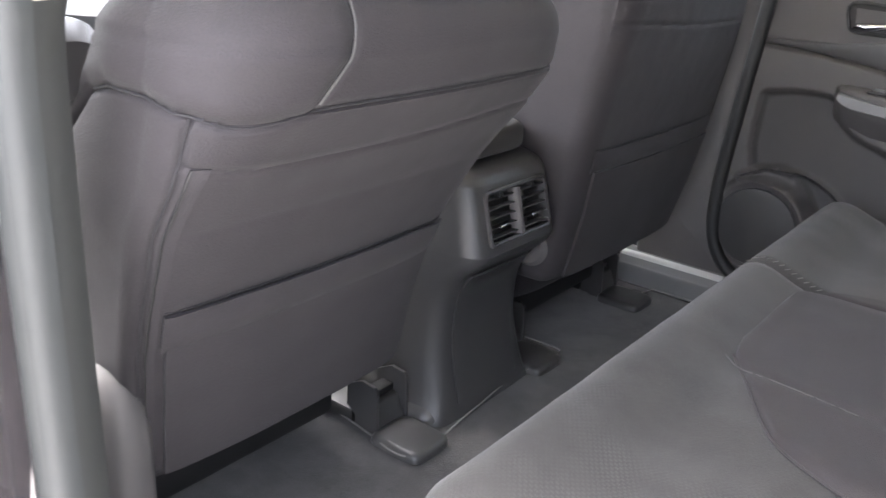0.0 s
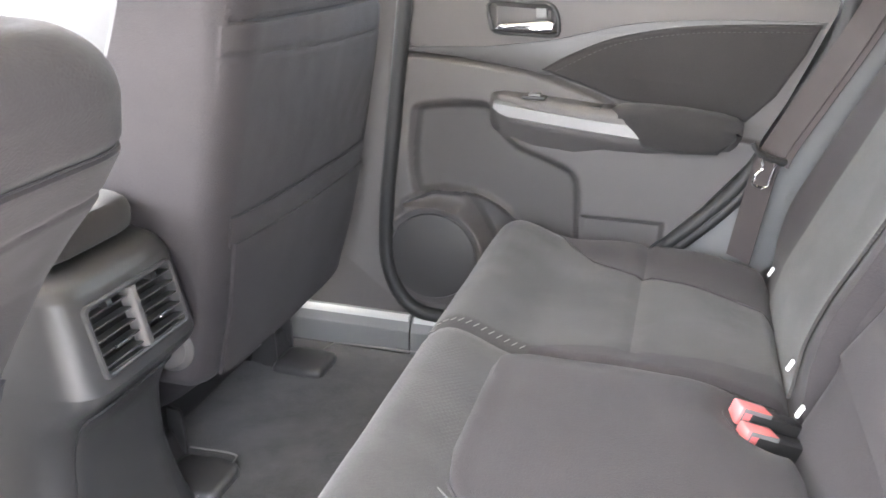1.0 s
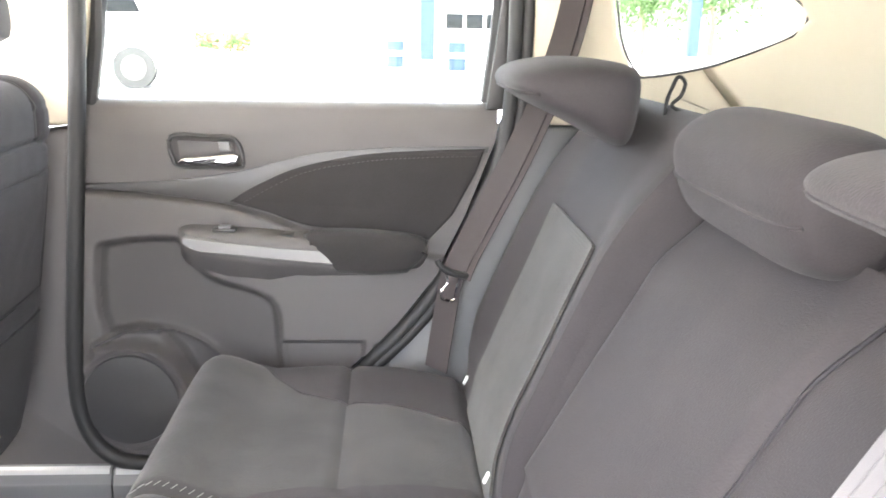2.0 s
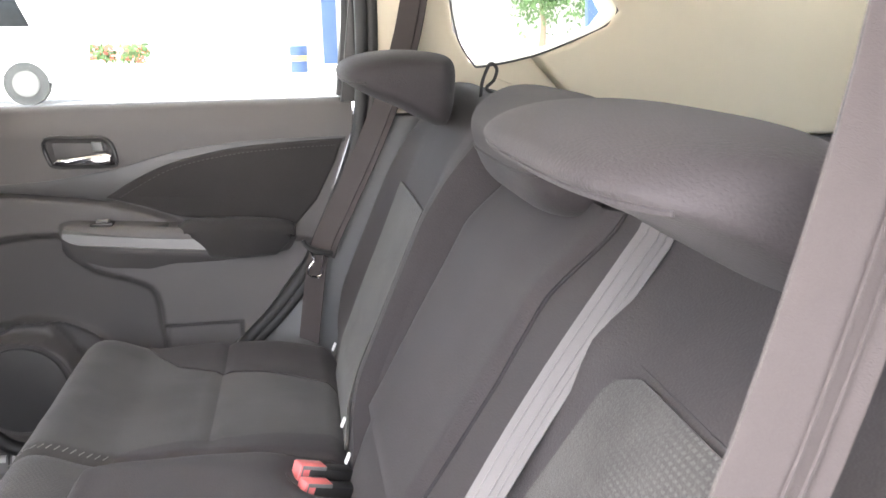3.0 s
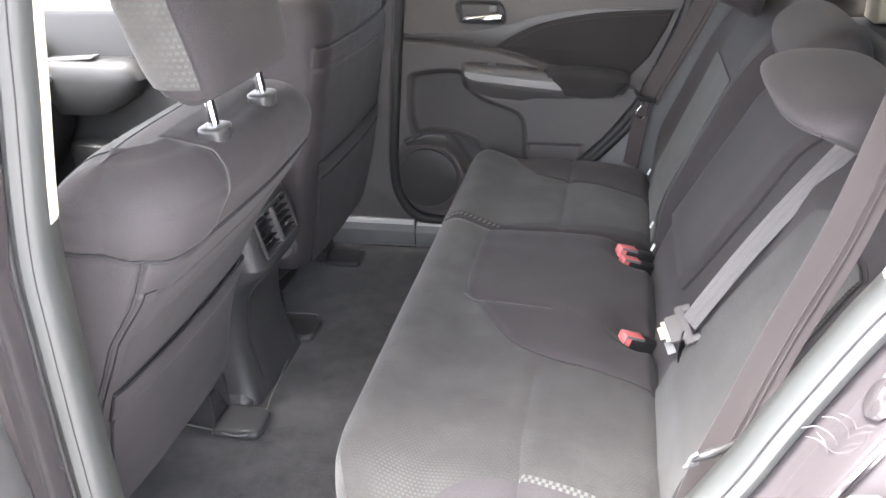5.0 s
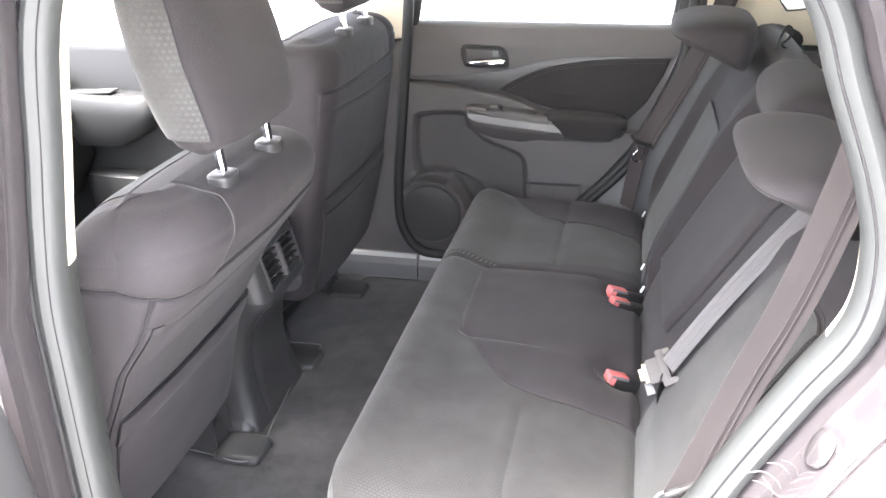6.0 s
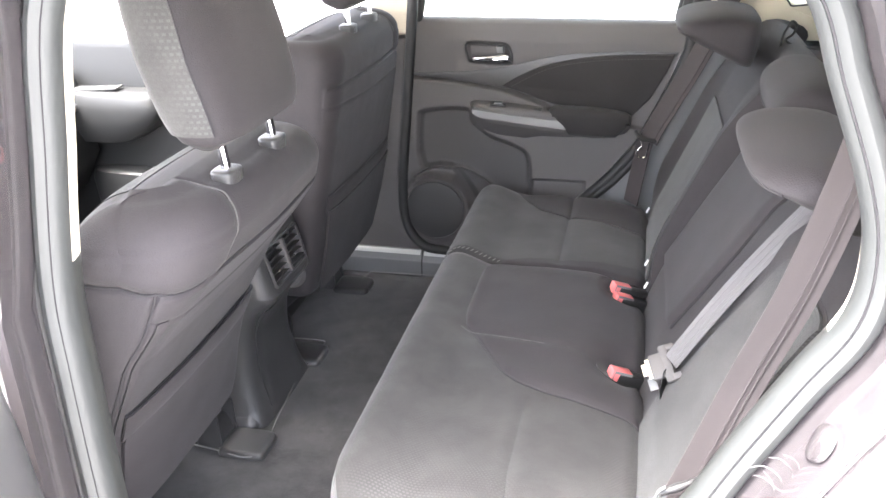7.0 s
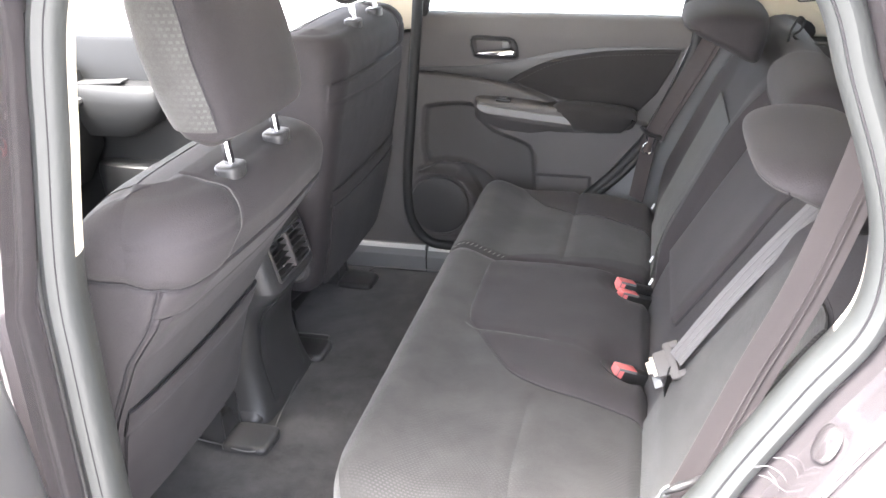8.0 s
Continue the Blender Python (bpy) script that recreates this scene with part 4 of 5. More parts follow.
# far shoulder belt
far_belt = thing("shoulder_seat_belt", "grey seat belt hanging beside the far rear seat", "seat belt")
fl = smooth_line([(0.905, 0.665, 1.33), (0.875, 0.66, 1.20), (0.815, 0.655, 1.05), (0.755, 0.648, 0.93), (0.715, 0.640, 0.85), (0.700, 0.632, 0.78), (0.685, 0.622, 0.68)], 5)
fs = [Vector((0.60, -0.70, -0.25)).lerp(Vector((0.68, -0.62, -0.10)), i / (len(fl) - 1)) for i in range(len(fl))]
part("webbing", ribbon(fl, fs, 0.047), BELT, far_belt)
part("webbing_fold", ribbon([Vector(p) + Vector((0.012, -0.006, 0.004)) for p in fl[:22]], fs[:22], 0.047), BELT, far_belt)
part("belt_guide", turn(box(-0.035, 0.035, -0.006, 0.006, -0.012, 0.012, 0.005), pose(0.905, 0.66, 1.325, 0, 12, 0)), BEIGE, far_belt, "beige belt guide")
ft = thing("belt_tongue", "black belt tongue with metal blade on hanging belt", "belt tongue", "belt tongues")
part("grip", tube(smooth_line([(0.684, 0.622, 0.872), (0.690, 0.621, 0.862), (0.704, 0.621, 0.852), (0.724, 0.622, 0.846), (0.738, 0.626, 0.843)], 4), [0.0045] * 6 + [0.0055] * 6 + [0.0065] * 5, 8), BLACK, ft, "black moulded grip")
part("blade", tube(smooth_line([(0.698, 0.619, 0.850), (0.702, 0.618, 0.834), (0.692, 0.617, 0.818), (0.694, 0.617, 0.806), (0.712, 0.618, 0.804), (0.717, 0.619, 0.822), (0.722, 0.620, 0.844)], 5), 0.0026, 6), CHROME, ft, "bare metal latch loop")
part("white_stop", tube([(0.664, 0.640, 0.640), (0.660, 0.632, 0.642)], 0.0035, 8), WHITE, far_belt, "small white button")

# cargo cover cord
cord = thing("cargo_cord", "thin black looped cord beside the far headrest", "cord")
part("loop", tube(smooth_line([(0.955, 0.335, 1.135), (0.957, 0.338, 1.155), (0.963, 0.340, 1.172), (0.972, 0.345, 1.186), (0.982, 0.347, 1.178), (0.977, 0.345, 1.162), (0.965, 0.340, 1.150), (0.985, 0.330, 1.140), (1.03, 0.31, 1.138)], 6), 0.0026, 6), RUBBER, cord)


# ---- front seats ----
def front_seat(label, outer, top, low, ends, back, depth, shape, pocket, seams):
    """A front seat. ends: rows of (z, y of the door-side edge, y of the console-side edge); back: rows of (z, x of the rear face);
    shape: rows of (z, corner depth, corner width, the same two for the other corner); seams: pad height, band height, pad seam rows (z, y)."""
    s = thing("front_seat", label, "car seat", "front seats")
    ya = [(z, a) for z, a, b in ends]
    yb = [(z, b) for z, a, b in ends]
    corner = [[(r[0], r[i]) for r in shape] for i in (1, 2, 3, 4)]
    round_top = 0.046

    def place(u, z, d=0.0):
        """A place on the cover: u from 0 to 1 along the door side, to 2 round its corner, to 3 across the back, to 4 round the other corner, to 5 along the console side and to 6 along the front."""
        xr, xf = lerp(back, z) - d, lerp(back, z) - lerp(depth, z) + d * 0.8
        a, b = lerp(ya, z), lerp(yb, z)
        sg = 1.0 if b > a else -1.0
        a, b = a + sg * d, b - sg * d
        ra, wa, rb, wb = [max(lerp(tab, z) - d * 0.7, 0.012) for tab in corner]
        if u <= 1:
            return xf + 0.03 + (xr - ra - xf - 0.03) * u, a - sg * 0.006 * math.sin(math.pi * u)
        if u <= 2:
            t = (u - 1) * math.pi / 2
            return xr - ra + ra * math.sin(t) ** 0.90, a + sg * wa * (1 - math.cos(t) ** 0.90)
        if u <= 3:
            t = u - 2
            return xr + 0.006 * math.sin(math.pi * t), a + sg * wa + (b - a - sg * (wa + wb)) * t
        if u <= 4:
            t = (u - 3) * math.pi / 2
            return xr - rb + rb * math.cos(t) ** 0.90, b - sg * wb * (1 - math.sin(t) ** 0.90)
        if u <= 5:
            return xr - rb + (xf + 0.03 - xr + rb) * (u - 4), b
        t = u - 5
        e = 4 * t * (1 - t)
        return xf + 0.03 - 0.03 * e ** 0.35, b + (a - b) * t

    pad_z, band_z, pad_rows = seams

    def corner_u(z):
        return lerp([(low, 1.50), (0.80, 1.45), (0.976, 1.36), (1.02, 1.30)], z)

    def pad_line(u, y, x):
        """The height of the seam under the shoulder pads."""
        if u < 1.3:
            f = lerp(back, pad_z) - 0.05 - x
            return pad_z + lerp([(0.0, 0.0), (0.03, 0.009), (0.072, 0.012), (0.10, 0.004), (0.15, -0.045), (0.22, -0.09)], f)
        return pad_z - 0.010 * math.sin(math.pi * min(max((u - 1.3) / 0.75, 0), 1)) if u < 3.2 else pad_z

    def groove(d, w):
        return math.exp(-((d / w) ** 2))

    def sewn(u, x, y, z):
        """How far the cover stands out: pads swell, seams sink."""
        h = z - pad_line(u, y, x)
        inside = outer * (y - lerp(pad_rows, z))  # over 0 on the door side of the pad's inner seam
        out = 0.0
        if u < 3.6:
            out += 0.0065 * ease(-0.001, 0.020, h) * ease(-0.004, 0.022, inside) - 0.0042 * groove(h, 0.0036)
            if h > -0.002 and 1.2 < u < 3.2:
                out -= 0.0040 * groove(inside, 0.0034)
            if h > 0:
                out -= 0.0022 * groove(z - top + 0.040, 0.004) * ease(-0.01, 0.015, inside)
        if h < 0:
            out -= 0.0040 * groove((u - corner_u(z)) * 0.10, 0.0036) * ease(low, low + 0.06, z)
            if 1.35 < u < 3.7:
                out -= 0.0034 * groove(z - band_z + 0.012 * math.sin(math.pi * (min(max(u, 1.35), 3) - 1.35) / 1.65), 0.0032)
                out += 0.0030 * ease(band_z - 0.05, band_z, z) * ease(0.0, -0.004, z - pad_z)
        return out + 0.0016 * noise.noise((x * 8, y * 8, z * 8 + outer)) + 0.0006 * noise.noise((x * 30, y * 30, z * 30))

    U = list(np.linspace(0, 1, 44)[:-1]) + list(np.linspace(1, 2, 46)[:-1]) + list(np.linspace(2, 3, 110)[:-1]) + list(np.linspace(3, 4, 26)[:-1]) + list(np.linspace(4, 5, 22)[:-1]) + list(np.linspace(5, 6, 40)[:-1])
    H = [(low, 0.030), (low + 0.006, 0.016), (low + 0.014, 0.006), (low + 0.026, 0.0)] + [(float(z), 0.0) for z in np.linspace(low + 0.034, top - round_top - 0.002, 150)]
    H += [(top - round_top * (1 - math.sin(a)), round_top * (1 - math.cos(a))) for a in np.linspace(0, math.pi / 2, 18)]
    H += [(top + 0.0012 * k, round_top + 0.004 * k) for k in range(1, 7)]
    ridge = (lerp(back, top) - lerp(depth, top) / 2, top + 0.0085)

    def cover(u, z, d=0.0, lift=0.0):
        x, y = place(u, z, d)
        x2, y2 = place(min(u + 0.01, 6), z, d)
        x1, y1 = place(max(u - 0.01, 0), z, d)
        tx, ty = x2 - x1, y2 - y1
        g = math.hypot(tx, ty) or 1.0
        nx, ny = ty / g, -tx / g
        if lerp(yb, z) < lerp(ya, z):
            nx, ny = -nx, -ny
        up = min(d / round_top, 1.0)
        o = sewn(u, x, y, z) + lift
        return x + nx * o * (1 - up * up) ** 0.5, y + ny * o * (1 - up * up) ** 0.5, z + o * up

    shell = [[cover(u, z, d) for u in U] for z, d in H]
    shell.append([(ridge[0], y, ridge[1]) for x, y, z in shell[-1]])
    part("backrest", skin(shell, caps=False), SEAT_CLOTH_SHADED, s, "plain dark cloth backrest")

    def rear(y, z, lift=0.0):
        uu = np.linspace(1.05, 3.95, 140)
        ys = [place(u, z)[1] for u in uu]
        if ys[-1] < ys[0]:
            uu, ys = uu[::-1], ys[::-1]
        return cover(float(np.interp(y, ys, uu)), z, 0.0, lift)

    def at(f, z):
        """A place across the back: f from -1 (console edge) to 1 (door edge)."""
        a, b = lerp(ya, z), lerp(yb, z)
        return (a + b) / 2 + (a - b) / 2 * f

    z0, z1, z2 = pocket
    part("back_pocket", patch([[rear(at(f, z), z, (0.006 + 0.0014 * noise.noise((f * 3, z * 14, outer))) * (1 - abs(f / 0.9) ** 10)) for f in np.linspace(-0.86, 0.86, 40)] for z in np.linspace(z0, z1 + 0.004, 14)], 0.005), SEAT_CLOTH_SHADED, s, "stretched dark cloth back pocket")
    part("pocket_hem", patch([[rear(at(f, z), z, (0.0055 + 0.005 * math.sin(math.pi * k / 10) ** 0.8) * (1 - abs(f / 0.92) ** 9)) for f in np.linspace(-0.88, 0.88, 40)] for k, z in enumerate(np.linspace(z1, z2, 11))], 0.004), SEAT_CLOTH_SHADED, s, "folded pocket hem")
    for z, f in ((z1 - 0.001, 0.0075), (z2 + 0.002, 0.002)):
        part("seam", tube([rear(at(q, z), z, f * (1 - abs(q / 0.92) ** 9)) for q in np.linspace(-0.88, 0.88, 40)], 0.0008, 5), SEAM, s)
    # threads along the seams
    pad_top = [rear(lerp(pad_rows, z), z, 0.0032) for z in np.linspace(pad_z + 0.004, top - round_top, 14)]
    for a in np.linspace(0.2, math.pi / 2, 6):
        z, d = top - round_top * (1 - math.sin(a)), round_top * (1 - math.cos(a))
        uu = np.linspace(1.05, 3.2, 120)
        u = min(uu, key=lambda v: abs(place(v, z, d)[1] - lerp(pad_rows, z)))
        pad_top.append(cover(float(u), z, d, 0.0032))
    x, y, z = pad_top[-1]
    pad_top += [(x - 0.03, y - outer * 0.004, z + 0.0035), (x - 0.065, y + outer * 0.002, z + 0.002), (x - 0.10, y + outer * 0.010, z - 0.004)]
    # real seam; its pale thread colour stands for the highlight along it
    part("shoulder_seam", tube(smooth_line(pad_top, 3), 0.0011, 5), THREAD, s, "stitched seam, pale for its highlight")
    line = []
    for u in np.concatenate([np.linspace(0.2, 2.2, 60), np.linspace(2.22, 3.4, 30)]):
        z = pad_z
        for _ in range(3):
            x, y = place(float(u), z)
            z = pad_line(float(u), y, x)
        line.append(cover(float(u), z, 0.0, 0.0030))
    part("pad_seam", tube(line, 0.0010, 5), SEAM, s, "dark sewn seam under the shoulder pad")
    edge = [cover(corner_u(z), z, 0.0, 0.0032) for z in np.linspace(pad_z - 0.003, low + 0.05, 40)]
    part("corner_seam", tube(edge, 0.0010, 5), SEAM, s, "dark seam down the corner")
    flap = [cover(corner_u(z) + 0.10, z, 0.0, 0.0022) for z in np.linspace(band_z - 0.004, low + 0.10, 34)]
    flap2 = [cover(corner_u(z) + 0.24, z, 0.0, 0.0030) for z in np.linspace(band_z - 0.004, low + 0.10, 34)]
    part("side_flap", patch([[Vector(a).lerp(Vector(b), k / 4) for k in range(5)] for a, b in zip(flap, flap2)], 0.0015), SEAT_CLOTH_SHADED, s, "cloth flap over the zip")
    part("zip", tube([(x + 0.001, y, z) for x, y, z in flap], 0.0010, 5), BLACK, s, "dark zip under the flap")
    # cushion, hinge cover and frame
    yc, half = (lerp(ya, 0.9) + lerp(yb, 0.9)) / 2, abs(lerp(ya, 0.9) - lerp(yb, 0.9)) / 2
    cush = [ring(lerp(back, 0.58) - 0.34, yc, 0.27 * a, half * b, z, 40, 4) for z, a, b in [(0.50, 0.90, 0.9), (0.53, 0.99, 0.98), (0.60, 1, 1), (0.655, 0.985, 0.98), (0.675, 0.93, 0.9)]]
    part("cushion", skin(cush), SEAT_CLOTH_SHADED, s, "plain dark cloth cushion")
    if outer < 0:
        part("side_cover", skin([ring(lerp(back, 0.66) - 0.052 - 0.012 * (1 - e), lerp(ya, 0.66) - 0.004, 0.062 * e, 0.034 * e, z, 28, 2.4) for z, e in [(0.45, 0.80), (0.50, 0.95), (0.58, 1.0), (0.65, 1.0), (0.69, 0.93), (0.715, 0.78), (0.73, 0.50), (0.735, 0.2)]]), PLASTIC_MID, s, "grey plastic hinge cover")
    else:
        part("recliner_cover", turn(tube([(0, -0.012, 0), (0, -0.004, 0), (0, 0.03, 0)], [0.030, 0.038, 0.040], 28), pose(lerp(back, 0.62) - 0.055, lerp(yb, 0.64) + 0.004, 0.645)), PLASTIC_MID, s, "grey plastic recliner cover")
    part("base", box(lerp(back, 0.58) - 0.55, lerp(back, 0.58) - 0.12, yc - half * 0.8, yc + half * 0.8, 0.44, 0.505, 0.01), BLACK, s, "black seat frame")
    # checked cloth along the front of the top edge
    strip = [[cover(u, z, d, 0.0015) for u in np.linspace(5.12, 5.88, 40)] for z, d in H[-24:-4]]
    part("front_insert", patch(strip, 0.003), WEAVE_HEAD, s, "checked cloth seat front")
    # headrest on two chrome posts
    xc, hz = lerp(back, top) - 0.045, top + 0.048

    def block(k, grow=0.0, n=48):
        u = -1 + 2 * k / 20
        e = max(0.30, (1 - abs(u) ** 4.0) ** (1 / 4.0))
        z = hz + 0.115 + u * 0.115
        return ring(xc - 0.028 * u - 0.022, yc, 0.056 * e + grow, 0.149 * (0.80 + 0.20 * e) * lerp([(-1, 0.93), (0, 1), (1, 0.90)], u) + grow, z, n, 3.2)

    h = part("headrest", skin([block(k) for k in range(21)]), SEAT_CLOTH_SHADED, s, "plain dark cloth headrest")
    part("headrest_insert", patch([block(k, 0.003)[9:40] for k in range(2, 19)], 0.003), WEAVE_HEAD, h, "checked cloth headrest front")
    for j in (9, 39):
        part("headrest_seam", tube([block(k, 0.0030)[j] for k in range(2, 19)], 0.0010, 5), SEAM, h)
    for sg in (-1, 1):
        y = yc + sg * 0.076
        part("post", tube([(xc + 0.014, y, top - 0.03), (xc + 0.002, y, hz + 0.03)], 0.0068, 16), CHROME, s, "chrome headrest post")
        part("post_guide", skin([ring(xc + 0.009, y, 0.017 * a, 0.023 * a, top + dz, 24, 3) for dz, a in [(-0.012, 1.0), (0.004, 1.0), (0.008, 1.03), (0.0105, 0.97), (0.012, 0.82), (0.012, 0.45)]]), PLASTIC, s, "dark plastic post guide")
    return s


front_seat("dark grey cloth driver seat with head restraint and back pocket", -1, 1.112, 0.57,
           [(0.57, -0.655, -0.225), (0.70, -0.668, -0.220), (0.80, -0.680, -0.212), (0.90, -0.694, -0.190), (0.97, -0.700, -0.184), (1.03, -0.700, -0.192), (1.07, -0.697, -0.204), (1.12, -0.690, -0.214)],
           [(0.57, -0.030), (0.62, -0.015), (0.70, 0.003), (0.75, 0.016), (0.80, 0.036), (0.90, 0.090), (0.97, 0.145), (1.02, 0.183), (1.06, 0.197), (1.12, 0.200)],
           [(0.57, 0.16), (0.68, 0.22), (0.90, 0.23), (1.00, 0.20), (1.06, 0.185), (1.12, 0.180)],
           [(0.57, 0.030, 0.035, 0.04, 0.05), (0.80, 0.035, 0.050, 0.05, 0.06), (0.95, 0.050, 0.075, 0.06, 0.08), (1.02, 0.082, 0.105, 0.07, 0.09), (1.12, 0.095, 0.110, 0.08, 0.10)],
           (0.592, 0.762, 0.806), (1.019, 0.977, [(1.0, -0.598), (1.02, -0.596), (1.06, -0.574), (1.12, -0.558)]))
front_seat("dark grey cloth front passenger seat with head restraint and back pocket", 1, 1.16, 0.57,
           [(0.57, 0.630, 0.140), (0.70, 0.640, 0.135), (0.85, 0.645, 0.112), (1.00, 0.640, 0.112), (1.16, 0.620, 0.118)],
           [(0.57, -0.012), (0.62, 0.000), (0.70, 0.020), (0.80, 0.042), (0.90, 0.062), (1.00, 0.080), (1.10, 0.095), (1.17, 0.100)],
           [(0.57, 0.16), (0.68, 0.22), (0.90, 0.23), (1.00, 0.20), (1.08, 0.185), (1.17, 0.175)],
           [(0.57, 0.03, 0.04, 0.030, 0.045), (0.80, 0.04, 0.05, 0.040, 0.050), (1.00, 0.05, 0.06, 0.045, 0.055), (1.17, 0.07, 0.09, 0.060, 0.080)],
           (0.592, 0.790, 0.830), (1.072, 1.032, [(1.0, 0.545), (1.06, 0.545), (1.17, 0.520)]))


# ---- far rear door ----
door = thing("door_1", "closed rear car door with grey trim, cloth insert, armrest and speaker", "car door", kind="structure")


def crease(x):
    return lerp([(0.05, 0.970), (0.11, 0.966), (0.22, 0.958), (0.329, 0.943), (0.40, 0.922), (0.461, 0.899), (0.50, 0.880), (0.80, 0.84)], x)


def in_blob(x, z, pts, soft):
    """About 1 inside the outline and 0 outside, over a soft rim."""
    d, inside = 1e9, False
    n = len(pts)
    for i in range(n):
        (x0, z0), (x1, z1) = pts[i], pts[(i + 1) % n]
        ex, ez = x1 - x0, z1 - z0
        t = min(max(((x - x0) * ex + (z - z0) * ez) / (ex * ex + ez * ez), 0), 1)
        d = min(d, math.hypot(x - x0 - t * ex, z - z0 - t * ez))
        if (z0 > z) != (z1 > z) and x < ex * (z - z0) / ez + x0:
            inside = not inside
    return ease(-soft, soft, d if inside else -d)


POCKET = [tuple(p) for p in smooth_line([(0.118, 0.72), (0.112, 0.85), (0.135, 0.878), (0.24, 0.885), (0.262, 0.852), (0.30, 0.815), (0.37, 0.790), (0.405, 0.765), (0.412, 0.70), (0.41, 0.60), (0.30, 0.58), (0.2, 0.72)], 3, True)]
SPK = (0.152, 0.598)
LIP = [tuple(p) for p in smooth_line([(0.098, 0.695), (0.13, 0.712), (0.167, 0.721), (0.231, 0.715), (0.283, 0.689), (0.315, 0.655)], 3)]
POUCH = LIP + [(0.315, 0.62), (0.255, 0.625), (0.237, 0.658), (0.200, 0.690), (0.14, 0.699)]


def edge_gap(x, z, pts):
    """How far a place on the door lies from a line."""
    best = 1.0
    for (x0, z0), (x1, z1) in zip(pts, pts[1:]):
        ex, ez = x1 - x0, z1 - z0
        t = min(max(((x - x0) * ex + (z - z0) * ez) / (ex * ex + ez * ez), 0), 1)
        best = min(best, math.hypot(x - x0 - t * ex, z - z0 - t * ez))
    return best



def relief(x, z):
    """How far the door's trim stands in from its skin."""
    d = 0.030 - 0.016 * ease(1.06, 1.125, z)
    low = ease(crease(x) + 0.004, crease(x) - 0.004, z)
    d += 0.014 * low - 0.010 * math.exp(-(((z - crease(x) - 0.006) / 0.006) ** 2)) * ease(0.50, 0.44, x)
    d -= 0.026 * in_blob(x, z, POCKET, 0.011)
    r = math.hypot(x - SPK[0], (z - SPK[1]) * 0.98)
    lip = ease(-0.5, 0.55, ((x - SPK[0]) * 0.5 + (z - SPK[1]) * 0.85) / max(r, 0.01))
    d += 0.014 * math.exp(-(((r - 0.098) / 0.008) ** 2)) * lip + 0.006 * ease(0.100, 0.090, r)
    if 0.08 < x < 0.34 and 0.60 < z < 0.75:
        d -= 0.024 * in_blob(x, z, POUCH, 0.005)
        d += 0.014 * math.exp(-((edge_gap(x, z, LIP) / 0.007) ** 2))
    d -= 0.014 * in_blob(x, z, [(0.42, 0.55), (0.42, 0.70), (0.56, 0.70), (0.56, 0.55)], 0.006)
    # bowl round the handle
    d -= 0.012 * in_blob(x, z, [(0.250, 1.016), (0.246, 1.056), (0.345, 1.052), (0.352, 1.016)], 0.006)
    return d




def span(z):
    """Where the door begins and ends at a height."""
    l = [(0.47, 0.16), (0.49, 0.11), (0.55, 0.070), (0.66, 0.059), (0.85, 0.074), (1.135, 0.100)]
    r = [(0.47, 0.40), (0.535, 0.46), (0.645, 0.535), (0.735, 0.62), (0.82, 0.685), (0.925, 0.735), (1.06, 0.786), (1.135, 0.792)]
    return lerp(l, z), lerp(r, z)


rows = []
for z in np.linspace(0.475, 1.108, 230):
    a, b = span(z)
    r = [(a, 0.79, z)]
    for x in np.linspace(a, b, 240):
        r.append((x, 0.742 - relief(x, z), z))
    r.append((b, 0.79, z))
    rows.append(r)
rows.append([(x, y + 0.006, z + 0.008) for x, y, z in rows[-1]])
rows.append([(x, max(y, 0.765), z + 0.002) for x, y, z in rows[-1]])
trim = part("door_trim", skin(rows, closed_ring=False), PLASTIC_MID, door, "grey moulded door trim with shade painted in the pocket", sharp=60)
# faces of the pocket recess take the darkened plastic as painted shade
trim.data.materials.append(PLASTIC_SHADED)
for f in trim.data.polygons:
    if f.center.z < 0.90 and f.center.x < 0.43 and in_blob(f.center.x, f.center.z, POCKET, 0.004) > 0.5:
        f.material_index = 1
# dark slab that paints the shade below the upper panel's overhang
wedge = smooth_line([(0.086, 0.978), (0.172, 0.983), (0.238, 0.986), (0.303, 0.995), (0.36, 1.004), (0.426, 1.021), (0.483, 1.034), (0.568, 1.043), (0.673, 1.047), (0.776, 1.048)], 4) + smooth_line([(0.772, 1.036), (0.68, 1.033), (0.56, 1.024), (0.46, 1.002), (0.39, 0.970), (0.352, 0.944), (0.301, 0.951), (0.236, 0.959), (0.171, 0.967), (0.086, 0.971)], 4)
part("overhang_shade", slab([tuple(p) for p in wedge], 0.735, 0.7105, 0.002), PLASTIC, door, "dark strip standing for shade under the window panel")
ins = smooth_line([(0.335, 0.951), (0.38, 0.978), (0.454, 1.010), (0.559, 1.032), (0.66, 1.040), (0.768, 1.044)], 5) + [(0.752, 1.00), (0.715, 0.93), (0.674, 0.885)] + smooth_line([(0.60, 0.898), (0.50, 0.905), (0.455, 0.912), (0.40, 0.932)], 3)
part("cloth_insert", slab([tuple(p) for p in ins], 0.735, 0.704, 0.006, 3), CLOTH_DARK, door, "dark cloth door insert")
top_line = smooth_line([(0.36, 0.962), (0.454, 1.010), (0.559, 1.032), (0.66, 1.040), (0.755, 1.043)], 13)
part("insert_stitching", join(*[tube([(x, 0.7032, z - 0.011) for x, z in (top_line[i], top_line[i] * 0.45 + top_line[i + 1] * 0.55)], 0.0009, 5) for i in range(len(top_line) - 1)]), EDGE_THREAD, door, "dashed stitching")
# armrest
secs = []
